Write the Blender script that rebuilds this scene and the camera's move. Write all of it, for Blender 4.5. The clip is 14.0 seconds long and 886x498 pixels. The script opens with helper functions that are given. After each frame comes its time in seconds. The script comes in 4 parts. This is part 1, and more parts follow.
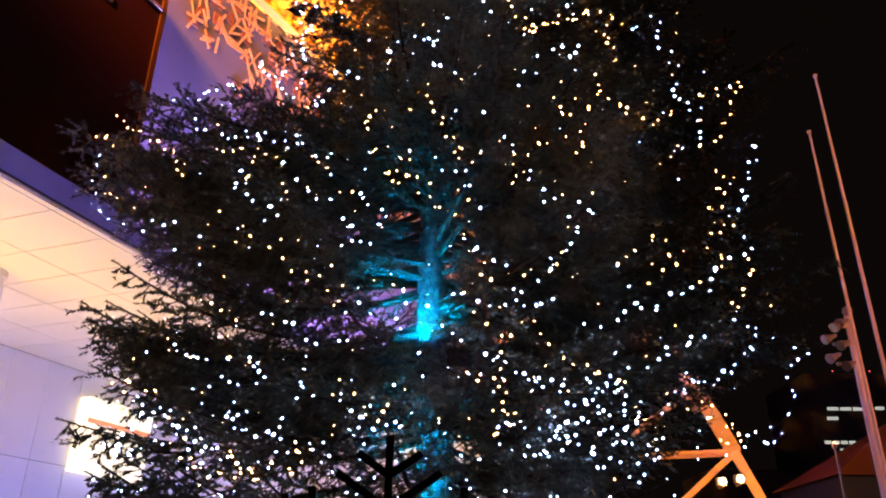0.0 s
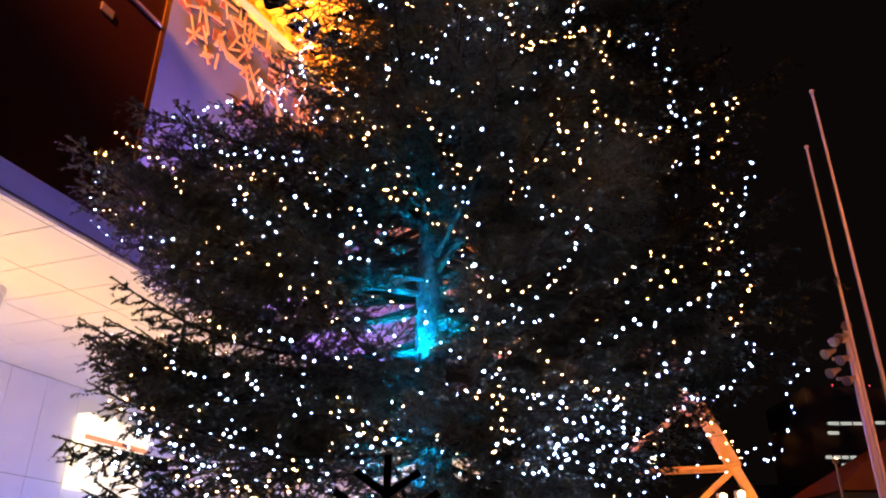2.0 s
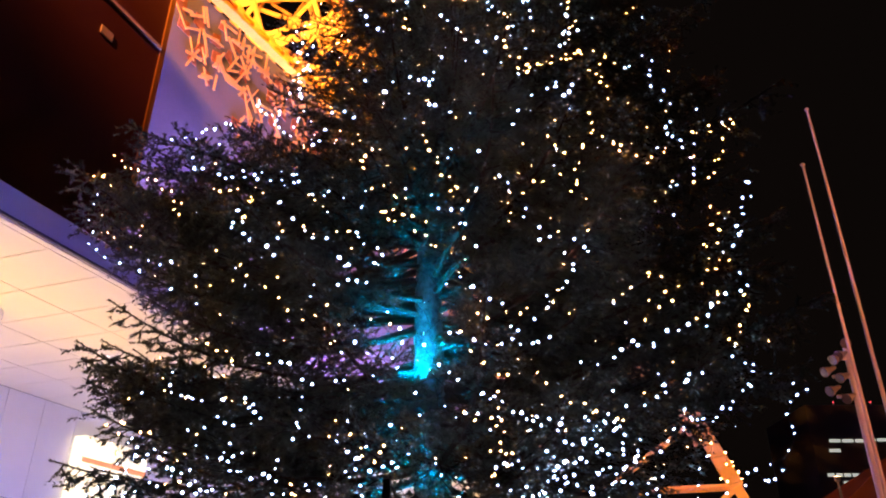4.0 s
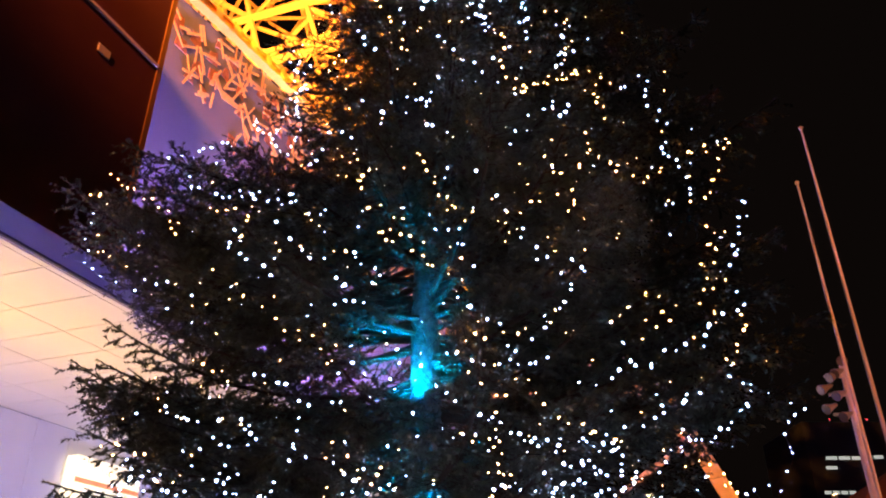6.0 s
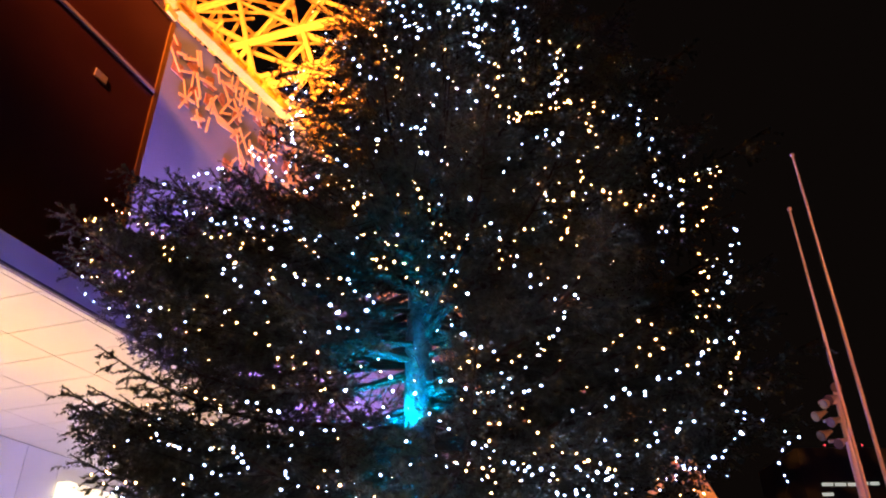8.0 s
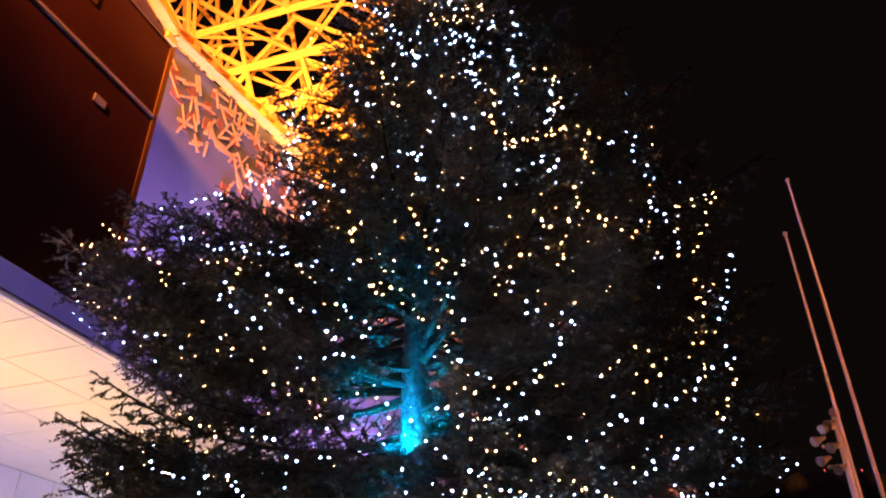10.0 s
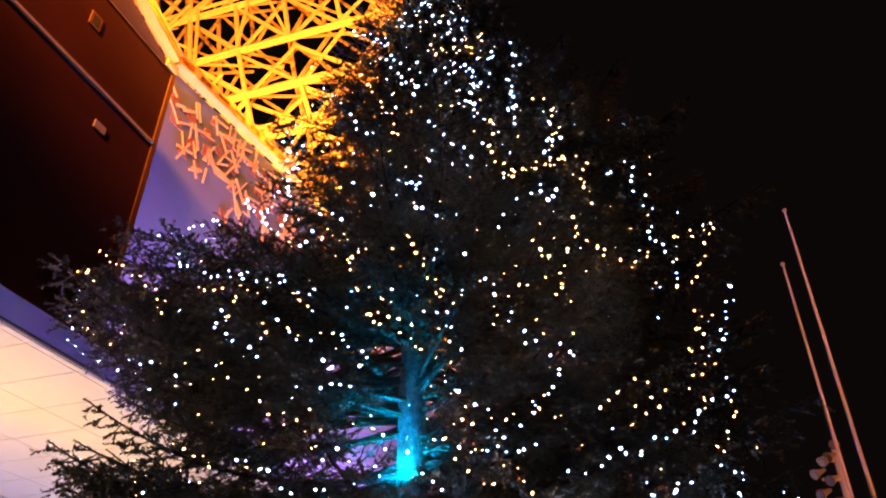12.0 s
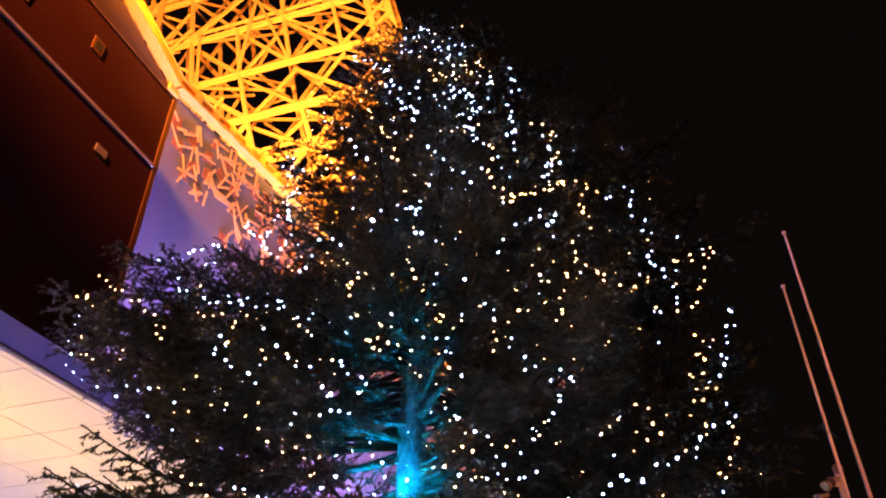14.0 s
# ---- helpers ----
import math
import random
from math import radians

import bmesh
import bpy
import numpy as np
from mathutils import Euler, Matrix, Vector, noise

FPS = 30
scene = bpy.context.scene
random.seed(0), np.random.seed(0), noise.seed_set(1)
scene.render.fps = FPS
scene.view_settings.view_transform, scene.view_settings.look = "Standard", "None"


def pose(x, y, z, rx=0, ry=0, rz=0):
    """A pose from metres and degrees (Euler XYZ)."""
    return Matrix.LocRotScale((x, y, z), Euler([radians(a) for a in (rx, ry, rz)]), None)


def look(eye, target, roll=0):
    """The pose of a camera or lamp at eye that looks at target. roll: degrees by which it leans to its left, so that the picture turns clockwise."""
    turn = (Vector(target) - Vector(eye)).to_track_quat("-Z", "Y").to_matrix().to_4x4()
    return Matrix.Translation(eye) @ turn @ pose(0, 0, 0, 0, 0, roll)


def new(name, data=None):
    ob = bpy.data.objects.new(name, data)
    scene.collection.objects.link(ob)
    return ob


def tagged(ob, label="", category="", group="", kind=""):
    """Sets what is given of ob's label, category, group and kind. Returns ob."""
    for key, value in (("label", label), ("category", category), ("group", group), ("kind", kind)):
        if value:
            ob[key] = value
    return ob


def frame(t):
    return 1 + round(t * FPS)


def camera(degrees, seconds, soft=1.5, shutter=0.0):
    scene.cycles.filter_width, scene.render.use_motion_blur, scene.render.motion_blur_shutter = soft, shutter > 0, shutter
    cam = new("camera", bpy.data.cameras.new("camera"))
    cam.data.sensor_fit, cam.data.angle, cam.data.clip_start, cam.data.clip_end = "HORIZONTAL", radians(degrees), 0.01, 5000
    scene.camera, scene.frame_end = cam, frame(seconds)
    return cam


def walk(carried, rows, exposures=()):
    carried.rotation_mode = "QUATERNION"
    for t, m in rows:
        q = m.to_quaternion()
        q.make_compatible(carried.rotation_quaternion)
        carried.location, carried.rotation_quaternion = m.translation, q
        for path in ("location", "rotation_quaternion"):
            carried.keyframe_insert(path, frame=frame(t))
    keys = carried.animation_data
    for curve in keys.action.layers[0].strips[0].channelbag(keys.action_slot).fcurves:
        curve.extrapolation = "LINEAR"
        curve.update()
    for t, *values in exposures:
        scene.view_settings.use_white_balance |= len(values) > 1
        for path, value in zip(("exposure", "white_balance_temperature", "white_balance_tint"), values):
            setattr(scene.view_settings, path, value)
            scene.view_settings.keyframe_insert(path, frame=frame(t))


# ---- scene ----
cam = camera(61.0, 14.0, soft=2.0)
walk(cam, [
    (0, pose(-0.000, 0.000, 1.600, 114.40, -0.60, -0.00)),
    (0.5, pose(0.009, -0.003, 1.600, 114.62, -0.42, 0.05)),
    (1, pose(0.003, 0.005, 1.599, 114.80, -0.42, -0.01)),
    (1.5, pose(0.002, 0.001, 1.606, 115.09, -0.44, -0.01)),
    (2, pose(0.005, -0.009, 1.613, 115.50, -0.50, -0.04)),
    (2.5, pose(0.002, -0.015, 1.617, 115.73, -0.15, 0.06)),
    (3, pose(0.011, -0.025, 1.623, 116.12, -0.10, 0.13)),
    (5.5, pose(0.004, -0.022, 1.642, 117.86, -0.20, -0.28)),
    (6, pose(-0.002, -0.033, 1.652, 118.17, -0.02, -0.30)),
    (6.5, pose(0.009, -0.029, 1.661, 118.67, 0.17, -0.37)),
    (7, pose(0.003, -0.038, 1.658, 119.33, 0.11, -0.49)),
    (7.5, pose(0.004, -0.041, 1.660, 119.59, -0.04, -0.71)),
    (8, pose(0.002, -0.061, 1.665, 119.99, 0.04, -0.74)),
    (10.5, pose(0.009, -0.077, 1.683, 122.27, 0.07, -1.04)),
    (11, pose(0.009, -0.068, 1.693, 122.86, -0.12, -1.14)),
    (11.5, pose(0.003, -0.071, 1.698, 123.60, -0.11, -1.23)),
    (12, pose(0.002, -0.066, 1.696, 123.88, -0.10, -1.31)),
    (12.5, pose(-0.002, -0.069, 1.711, 124.07, -0.12, -1.34)),
    (13, pose(0.002, -0.062, 1.706, 124.55, -0.19, -1.37)),
    (13.5, pose(0.007, -0.079, 1.717, 125.15, -0.08, -1.29)),
    (14, pose(0.006, -0.081, 1.718, 125.54, -0.03, -1.25)),
])

# ---- world and lights ----
world = bpy.data.worlds.new("night")
scene.world = world
world.use_nodes = True
wbg = world.node_tree.nodes["Background"]
wbg.inputs["Color"].default_value = (0.55, 0.36, 0.30, 1)
wbg.inputs["Strength"].default_value = 0.006

TURN = 70.0                       # the building's long side
BUILD = pose(0, 0, 0, 0, 0, TURN)


def at_building(s, d, z):
    return BUILD @ Vector((s, d, z))


def lamp(name, kind, eye, target, energy, colour, size=0.5, size_y=None, angle=60, blend=0.5):
    data = bpy.data.lights.new(name, kind)
    data.energy, data.color = energy, colour
    if kind == "AREA":
        data.size = size
        if size_y:
            data.shape, data.size_y = "RECTANGLE", size_y
    else:
        data.shadow_soft_size = size
    if kind == "SPOT":
        data.spot_size, data.spot_blend = radians(angle), blend
    ob = new(name, data)
    ob.matrix_world = look(eye, target)
    return ob


AMBER = (1.0, 0.34, 0.05)
# floodlights of the tower
lamp("tower_flood", "SPOT", at_building(24, 20, 23.3), (-8, 46, 60), 300000, AMBER, 0.4, angle=120)
lamp("tower_flood", "SPOT", (13, 33, 0.6), (13, 42, 12), 7000, AMBER, 0.4, angle=70)
lamp("tower_flood", "SPOT", at_building(8, 22, 23.5), at_building(26, 26, 44), 330000, AMBER, 0.4, angle=130)
# unseen spot added in mid-air behind the viewer, to brighten the tower's lattice
lamp("unseen_flood", "SPOT", at_building(-16, 6, 20), at_building(22, 21, 54), 640000, AMBER, 0.5, angle=69, blend=1.0)
# long area lamp added below the roof girder to brighten it; no fixture there
lamp("girder_fill", "AREA", at_building(26, 14.2, 22.7), at_building(26, 15.0, 23.6), 520, AMBER, 44, 0.15)
# more unseen spots added behind the viewer: dark wall, flagpoles, top storey
lamp("unseen_flood", "SPOT", at_building(-12, 8, 24), at_building(-1, 13, 24), 125000, (1.0, 0.24, 0.04), 0.5, angle=60, blend=1.0)
lamp("unseen_flood", "SPOT", (20, -12, 3), (8.4, 14.5, 8), 25000, (1.0, 0.27, 0.09), 0.4, angle=26, blend=0.8)
lamp("unseen_flood", "SPOT", at_building(-10, 2, 26), at_building(22, 15, 21), 42000, (1.0, 0.46, 0.12), 0.5, angle=30, blend=1.0)
# coloured wash along the facade
lamp("facade_wash", "AREA", at_building(24.5, 13.4, 6.6), at_building(24.5, 15, 14), 17000, (0.42, 0.26, 1.0), 23, 0.3)
lamp("wall_wash", "AREA", at_building(18, 9.8, 2.2), at_building(18, 13, 2.6), 640, (0.25, 0.30, 1.0), 36, 0.3)
lamp("fascia_wash", "AREA", at_building(9, 5.9, 4.9), at_building(9, 7.3, 6.2), 75, (0.30, 0.20, 1.0), 14, 0.2)
# warm light thrown up at the canopy
lamp("canopy_uplight", "AREA", at_building(27, 9.8, 2.6), at_building(27, 9.6, 6), 480, (1.0, 0.62, 0.30), 22, 1.0)
lamp("canopy_uplight", "AREA", at_building(6.5, 9.6, 2.6), at_building(6.5, 9.4, 6), 330, (1.0, 0.60, 0.27), 8, 1.0)
# second cyan spot, added in mid-air by the stem to light the limbs above
lamp("trunk_spot", "SPOT", (-0.36, 7.55, 3.95), (-0.2, 8.0, 5.3), 310, (0.0, 0.37, 1.0), 0.05, angle=115)
# cyan spot in front of the trunk, 1.75 m up, just below the camera's view
lamp("trunk_spot", "SPOT", (-0.42, 7.25, 1.75), (-0.25, 8.0, 4.2), 2100, (0.0, 0.37, 1.0), 0.06, angle=58)


# ---- materials ----
def material(name, colour, rough=0.6, metal=0.0, vary=0.25, scale=6.0, bump=0.1, fine=60.0, emit=None, power=0.0):
    m = bpy.data.materials.new(name)
    m.use_nodes = True
    nt = m.node_tree
    b = nt.nodes["Principled BSDF"]
    b.inputs["Metallic"].default_value = metal
    geo = nt.nodes.new("ShaderNodeTexCoord")
    big = nt.nodes.new("ShaderNodeTexNoise")
    big.inputs["Scale"].default_value, big.inputs["Detail"].default_value = scale, 5
    small = nt.nodes.new("ShaderNodeTexNoise")
    small.inputs["Scale"].default_value, small.inputs["Detail"].default_value = fine, 3
    mix = nt.nodes.new("ShaderNodeMath")
    mix.operation = "MULTIPLY_ADD"
    mix.inputs[1].default_value = 0.35
    nt.links.new(geo.outputs["Object"], big.inputs["Vector"])
    nt.links.new(geo.outputs["Object"], small.inputs["Vector"])
    nt.links.new(small.outputs["Fac"], mix.inputs[0])
    nt.links.new(big.outputs["Fac"], mix.inputs[2])
    ramp = nt.nodes.new("ShaderNodeMapRange")
    ramp.inputs["From Min"].default_value, ramp.inputs["From Max"].default_value = 0.35, 1.0
    ramp.inputs["To Min"].default_value, ramp.inputs["To Max"].default_value = 1 - vary, 1 + vary
    nt.links.new(mix.outputs[0], ramp.inputs["Value"])
    tint = nt.nodes.new("ShaderNodeVectorMath")
    tint.operation = "SCALE"
    tint.inputs[0].default_value = colour[:3]
    nt.links.new(ramp.outputs["Result"], tint.inputs["Scale"])
    nt.links.new(tint.outputs["Vector"], b.inputs["Base Color"])
    rr = nt.nodes.new("ShaderNodeMapRange")
    rr.inputs["To Min"].default_value, rr.inputs["To Max"].default_value = max(rough - 0.12, 0.03), min(rough + 0.12, 1)
    nt.links.new(big.outputs["Fac"], rr.inputs["Value"])
    nt.links.new(rr.outputs["Result"], b.inputs["Roughness"])
    if bump:
        bp = nt.nodes.new("ShaderNodeBump")
        bp.inputs["Strength"].default_value, bp.inputs["Distance"].default_value = bump, 0.01
        nt.links.new(small.outputs["Fac"], bp.inputs["Height"])
        nt.links.new(bp.outputs["Normal"], b.inputs["Normal"])
    if emit:
        b.inputs["Emission Color"].default_value = (*emit, 1)
        b.inputs["Emission Strength"].default_value = power
    return m


STEEL = material("tower_paint", (0.80, 0.53, 0.22), 0.45, 0.0, 0.18, 1.2, 0.15, 25)
GALV = material("galvanised_steel", (0.52, 0.50, 0.48), 0.4, 0.6, 0.2, 4, 0.1)
POLE = material("pole_paint", (0.70, 0.66, 0.62), 0.35, 0.1, 0.15, 3, 0.05)
SOFFIT = material("soffit_panel", (0.80, 0.77, 0.72), 0.55, 0.0, 0.06, 0.8, 0.03)
JOINT = material("dark_joint", (0.10, 0.09, 0.09), 0.8)
PANEL = material("wall_panel", (0.70, 0.70, 0.74), 0.35, 0.0, 0.06, 1.0, 0.03)
FASCIA = material("fascia_metal", (0.62, 0.62, 0.68), 0.4, 0.2, 0.08, 1.5, 0.03)
RUST = material("dark_cladding", (0.10, 0.026, 0.016), 0.6, 0.0, 0.25, 0.5, 0.08, 12)
TRIM = material("light_trim", (0.80, 0.70, 0.70), 0.5, 0.0, 0.1)
COPING = material("dull_coping", (0.30, 0.17, 0.14), 0.6, 0.0, 0.15)
UPSTAND = material("brown_upstand", (0.07, 0.032, 0.02), 0.6, 0.0, 0.25, 0.7, 0.08, 12)
# orange light on the corner edge put into the colour; vent frames share it
EDGE = material("orange_lit_tint", (0.34, 0.16, 0.04), 0.5, 0.0, 0.15)
PURPLE = material("facade_render", (0.24, 0.23, 0.25), 0.6, 0.0, 0.14, 0.35, 0.08, 9)
# bar colour: holds the amber light that falls in patches on the facade
PATCH_BRIGHT = material("amber_patch_bright", (0.95, 0.62, 0.20), 0.5, 0.0, 0.2, 2.0)
# amber light put into a yellow paint, as the purple wash turned it pink
GIRDER = material("girder_amber_tint", (0.88, 0.56, 0.05), 0.5, 0.0, 0.2, 1.5, 0.15, 25)
# plate colour: the duller parts of those painted light patches
PATCH_DULL = material("amber_patch_dull", (0.42, 0.17, 0.08), 0.6, 0.0, 0.5, 5.0, 0.3, 20)
BARK = material("spruce_bark", (0.17, 0.15, 0.14), 0.9, 0.0, 0.75, 14, 1.0, 60)
TWIG = material("twig_bark", (0.10, 0.07, 0.05), 0.9, 0.0, 0.3, 20, 0.2)
NEEDLE = material("spruce_needles", (0.120, 0.118, 0.082), 0.6, 0.0, 0.5, 3, 0.0)
WIRE = material("dark_wire", (0.008, 0.009, 0.008), 0.9)
BLACK = material("black_frame", (0.012, 0.012, 0.014), 0.5, 0.2)
ASPHALT = material("asphalt", (0.05, 0.05, 0.05), 0.85, 0.0, 0.3, 0.6, 0.4, 80)
CONCRETE = material("dark_concrete", (0.10, 0.10, 0.11), 0.8, 0.0, 0.2, 0.2)
CANVAS = material("orange_brown_roof", (0.42, 0.13, 0.06), 0.7, 0.0, 0.25, 0.4)
WARM = material("warm_bulb", (0.9, 0.8, 0.6), 0.3, emit=(1.0, 0.38, 0.09), power=135)
COOL = material("cool_bulb", (0.8, 0.9, 1.0), 0.3, emit=(0.33, 0.51, 1.0), power=150)
SIGN = material("lit_sign", (0.9, 0.85, 0.7), 0.4, emit=(1.0, 0.84, 0.52), power=1.3)
SIGNRED = material("sign_stripe", (0.8, 0.3, 0.15), 0.4, emit=(0.9, 0.30, 0.12), power=0.9)
OFFICE = material("office_window", (0.8, 0.85, 0.8), 0.3, emit=(0.95, 1.0, 0.90), power=0.5)
REDLAMP = material("red_beacon", (0.8, 0.1, 0.1), 0.3, emit=(1.0, 0.06, 0.08), power=3.0)
LENS = material("dark_lens", (0.16, 0.14, 0.13), 0.15, 0.0, 0.1)
FLOODLAMP = material("floodlight_glass", (0.9, 0.8, 0.5), 0.2, emit=(1.0, 0.72, 0.30), power=12)


# ---- mesh helpers ----
def mesh_of(name, verts, faces, mats, ids=None, smooth=False):
    me = bpy.data.meshes.new(name)
    me.from_pydata(verts, [], faces)
    for m in mats if isinstance(mats, (list, tuple)) else [mats]:
        me.materials.append(m)
    if ids is not None:
        me.polygons.foreach_set("material_index", ids)
    if smooth:
        me.polygons.foreach_set("use_smooth", [True] * len(me.polygons))
    me.update()
    return me


def part(name, bm, mat, parent, label=""):
    if isinstance(bm, bpy.types.Mesh):
        me = bm
    else:
        me = bpy.data.meshes.new(name)
        bm.to_mesh(me)
        bm.free()
        me.materials.append(mat)
    ob = new(name, me)
    ob.parent = parent
    return tagged(ob, label)


def thing(name, m, label, category, group="", kind=""):
    ob = new(name)
    ob.matrix_world = m
    return tagged(ob, label, category, group, kind)


def box(bm, x0, x1, y0, y1, z0, z1, bevel=0.0):
    r = bmesh.ops.create_cube(bm, size=1)
    bmesh.ops.transform(bm, matrix=Matrix.LocRotScale(((x0 + x1) / 2, (y0 + y1) / 2, (z0 + z1) / 2), None, (abs(x1 - x0), abs(y1 - y0), abs(z1 - z0))), verts=r["verts"])
    if bevel:
        es = {e for v in r["verts"] for e in v.link_edges}
        bmesh.ops.bevel(bm, geom=list(es), offset=bevel, segments=1, affect="EDGES")
    return bm


def boxed(*a, bevel=0.0):
    return box(bmesh.new(), *a, bevel=bevel)


def tube(points, radii, sides=10, cap=True):
    """A tapered tube through points."""
    vs, fs = [], []
    pts = [Vector(p) for p in points]
    for i, p in enumerate(pts):
        d = (pts[min(i + 1, len(pts) - 1)] - pts[max(i - 1, 0)]).normalized()
        a = d.cross(Vector((0, 0, 1)) if abs(d.z) < 0.9 else Vector((0, 1, 0))).normalized()
        b = d.cross(a)
        for k in range(sides):
            t = 2 * math.pi * k / sides
            vs.append(p + radii[i] * (math.cos(t) * a + math.sin(t) * b))
    for i in range(len(pts) - 1):
        for k in range(sides):
            k2 = (k + 1) % sides
            fs.append((i * sides + k, i * sides + k2, (i + 1) * sides + k2, (i + 1) * sides + k))
    if cap:
        fs.append(tuple(range(sides)))
        fs.append(tuple(reversed(range((len(pts) - 1) * sides, len(pts) * sides))))
    return vs, fs


def i_beam(p, q, w, h, up=(0, 0, 1), web=0.25):
    """A rolled H section from p to q."""
    p, q = Vector(p), Vector(q)
    d = (q - p).normalized()
    a = d.cross(Vector(up))
    a = a.normalized() if a.length > 1e-3 else Vector((1, 0, 0))
    b = a.cross(d)
    t, k = w * web / 2, h * 0.16
    prof = [(-w / 2, -h / 2), (w / 2, -h / 2), (w / 2, -h / 2 + k), (t, -h / 2 + k), (t, h / 2 - k), (w / 2, h / 2 - k),
            (w / 2, h / 2), (-w / 2, h / 2), (-w / 2, h / 2 - k), (-t, h / 2 - k), (-t, -h / 2 + k), (-w / 2, -h / 2 + k)]
    vs = [o + x * a + y * b for o in (p, q) for x, y in prof]
    n = len(prof)
    fs = [(i, (i + 1) % n, n + (i + 1) % n, n + i) for i in range(n)] + [tuple(range(n)), tuple(range(2 * n - 1, n - 1, -1))]
    return vs, fs


def beam(name, p, q, w, h, mat, parent, up=(0, 0, 1), label=""):
    vs, fs = i_beam(p, q, w, h, up)
    return part(name, mesh_of(name, vs, fs, mat), None, parent, label)


# ---- ground ----
bm = bmesh.new()
bmesh.ops.create_grid(bm, x_segments=24, y_segments=24, size=900)
me = bpy.data.meshes.new("ground")
bm.to_mesh(me)
bm.free()
me.materials.append(ASPHALT)
tagged(new("ground", me), "dark asphalt forecourt at night", "ground", kind="structure")

# ---- building at the tower's foot ----
house = thing("tower_foot_building", BUILD, "long multi-storey building with purple-lit facade and pale canopy", "building")
WALL_D, FRONT_D, BACK_D = 13.0, 7.33, 15.0
S0, CORNER, S1 = -8.0, 12.5, 50.0
Z_SOFFIT, Z_FASCIA, Z_DARK = 5.89, 6.27, 18.85

# panelled wall beneath the canopy
backing = part("wall_backing", boxed(S0, 40, WALL_D + 0.03, WALL_D + 0.5, 0, Z_SOFFIT), JOINT, house, "dark joints between wall panels")
panel_w, gap = 0.912, 0.012
zrows = [(0.0, 1.9), (1.9, 3.88), (3.88, Z_SOFFIT)]
panel_mesh = {}
for i in range(46):
    s = CORNER - 16 * panel_w + i * panel_w
    for z0, z1 in zrows:
        if (z0, z1) not in panel_mesh:
            b = boxed(gap / 2, panel_w - gap / 2, 0, 0.03, gap / 2, z1 - z0 - gap / 2, bevel=0.003)
            me = bpy.data.meshes.new("wall_panel")
            b.to_mesh(me)
            b.free()
            me.materials.append(PANEL)
            panel_mesh[(z0, z1)] = me
        ob = part("wall_panel", panel_mesh[(z0, z1)], None, house)
        ob.location = (s, WALL_D, z0)

# canopy: soffit panels, fascia, top
canopy = part("canopy_slab", boxed(S0, 40, FRONT_D + 0.06, WALL_D + 0.5, Z_SOFFIT + 0.03, Z_FASCIA - 0.02), JOINT, house)
soffit_d = [FRONT_D + 0.08, 7.52, 8.9, 10.3, 11.7, WALL_D]
step = 0.88
for i in range(int((40 - S0) / step)):
    s = S0 + i * step + 0.11
    for d0, d1 in zip(soffit_d, soffit_d[1:]):
        wide = step
        b = boxed(s + 0.008, s + wide - 0.008, d0 + 0.008, d1 - 0.008, Z_SOFFIT, Z_SOFFIT + 0.03)
        part("soffit_panel", b, SOFFIT, house)
part("fascia", boxed(S0, 40, FRONT_D, FRONT_D + 0.06, Z_SOFFIT + 0.015, Z_FASCIA, bevel=0.008), FASCIA, house, "smooth metal fascia washed purple")
part("drip_edge", boxed(S0, 40, FRONT_D - 0.03, FRONT_D - 0.002, Z_SOFFIT - 0.015, Z_SOFFIT + 0.02), JOINT, house)

# dark cladding above
part("dark_wall", boxed(S0, CORNER, WALL_D, WALL_D + 1.9, Z_FASCIA, Z_DARK), RUST, house, "dark red-brown cladding")
part("coping", boxed(S0, CORNER, WALL_D - 0.05, WALL_D + 1.9, Z_DARK, Z_DARK + 0.07, bevel=0.01), COPING, house)
part("cable_duct", boxed(S0, CORNER, WALL_D - 0.08, WALL_D - 0.003, 16.02, 16.15, bevel=0.02), TRIM, house, "pale horizontal duct")
part("corner_strip", boxed(CORNER, CORNER + 0.17, WALL_D - 0.04, WALL_D + 1.9, Z_FASCIA, Z_DARK + 0.1), EDGE, house, "steel corner strip with orange light put into its colour")
for s, z, w, h in ((9.5, 17.85, 0.42, 0.50), (7.15, 17.2, 0.42, 0.5)):
    fr = part("vent_frame", boxed(s - w / 2, s + w / 2, WALL_D - 0.04, WALL_D - 0.003, z - h / 2, z + h / 2, bevel=0.02), EDGE, house)
    part("vent_opening", boxed(s - w / 2 + 0.09, s + w / 2 - 0.09, WALL_D - 0.046, WALL_D - 0.041, z - h / 2 + 0.09, z + h / 2 - 0.09), JOINT, fr)
part("junction_box", boxed(10.47, 10.9, WALL_D - 0.05, WALL_D - 0.003, 14.95, 15.22, bevel=0.02), TRIM, house, "small pale box")

# tall purple-lit wall behind
def wall_slab(name, outline, mat, label):
    """An upright wall in the back plane with the given outline of (along, height)."""
    n = len(outline)
    vs = [(a, d, h) for d in (BACK_D, BACK_D + 0.6) for a, h in outline]
    fs = [tuple(range(n)), tuple(range(2 * n - 1, n - 1, -1))] + [(n + i, n + (i + 1) % n, (i + 1) % n, i) for i in range(n)]
    return part(name, mesh_of(name, vs, fs, mat), None, house, label)


def wall_top(a):
    return 21.75 + (min(a, 30.0) - 14.4) * 0.157


wall_slab("facade_wall", [(14.305, 0), (S1, 0), (S1, wall_top(S1)), (30, wall_top(30)), (14.4, 21.75), (14.305, 21.75)], PURPLE, "tall smooth wall washed in purple light")
wall_slab("upstand_wall", [(S0, 0), (14.3, 0), (14.3, 21.76), (4, 25.42), (S0, 25.42)], UPSTAND, "brown upstand beneath the sloping girder")
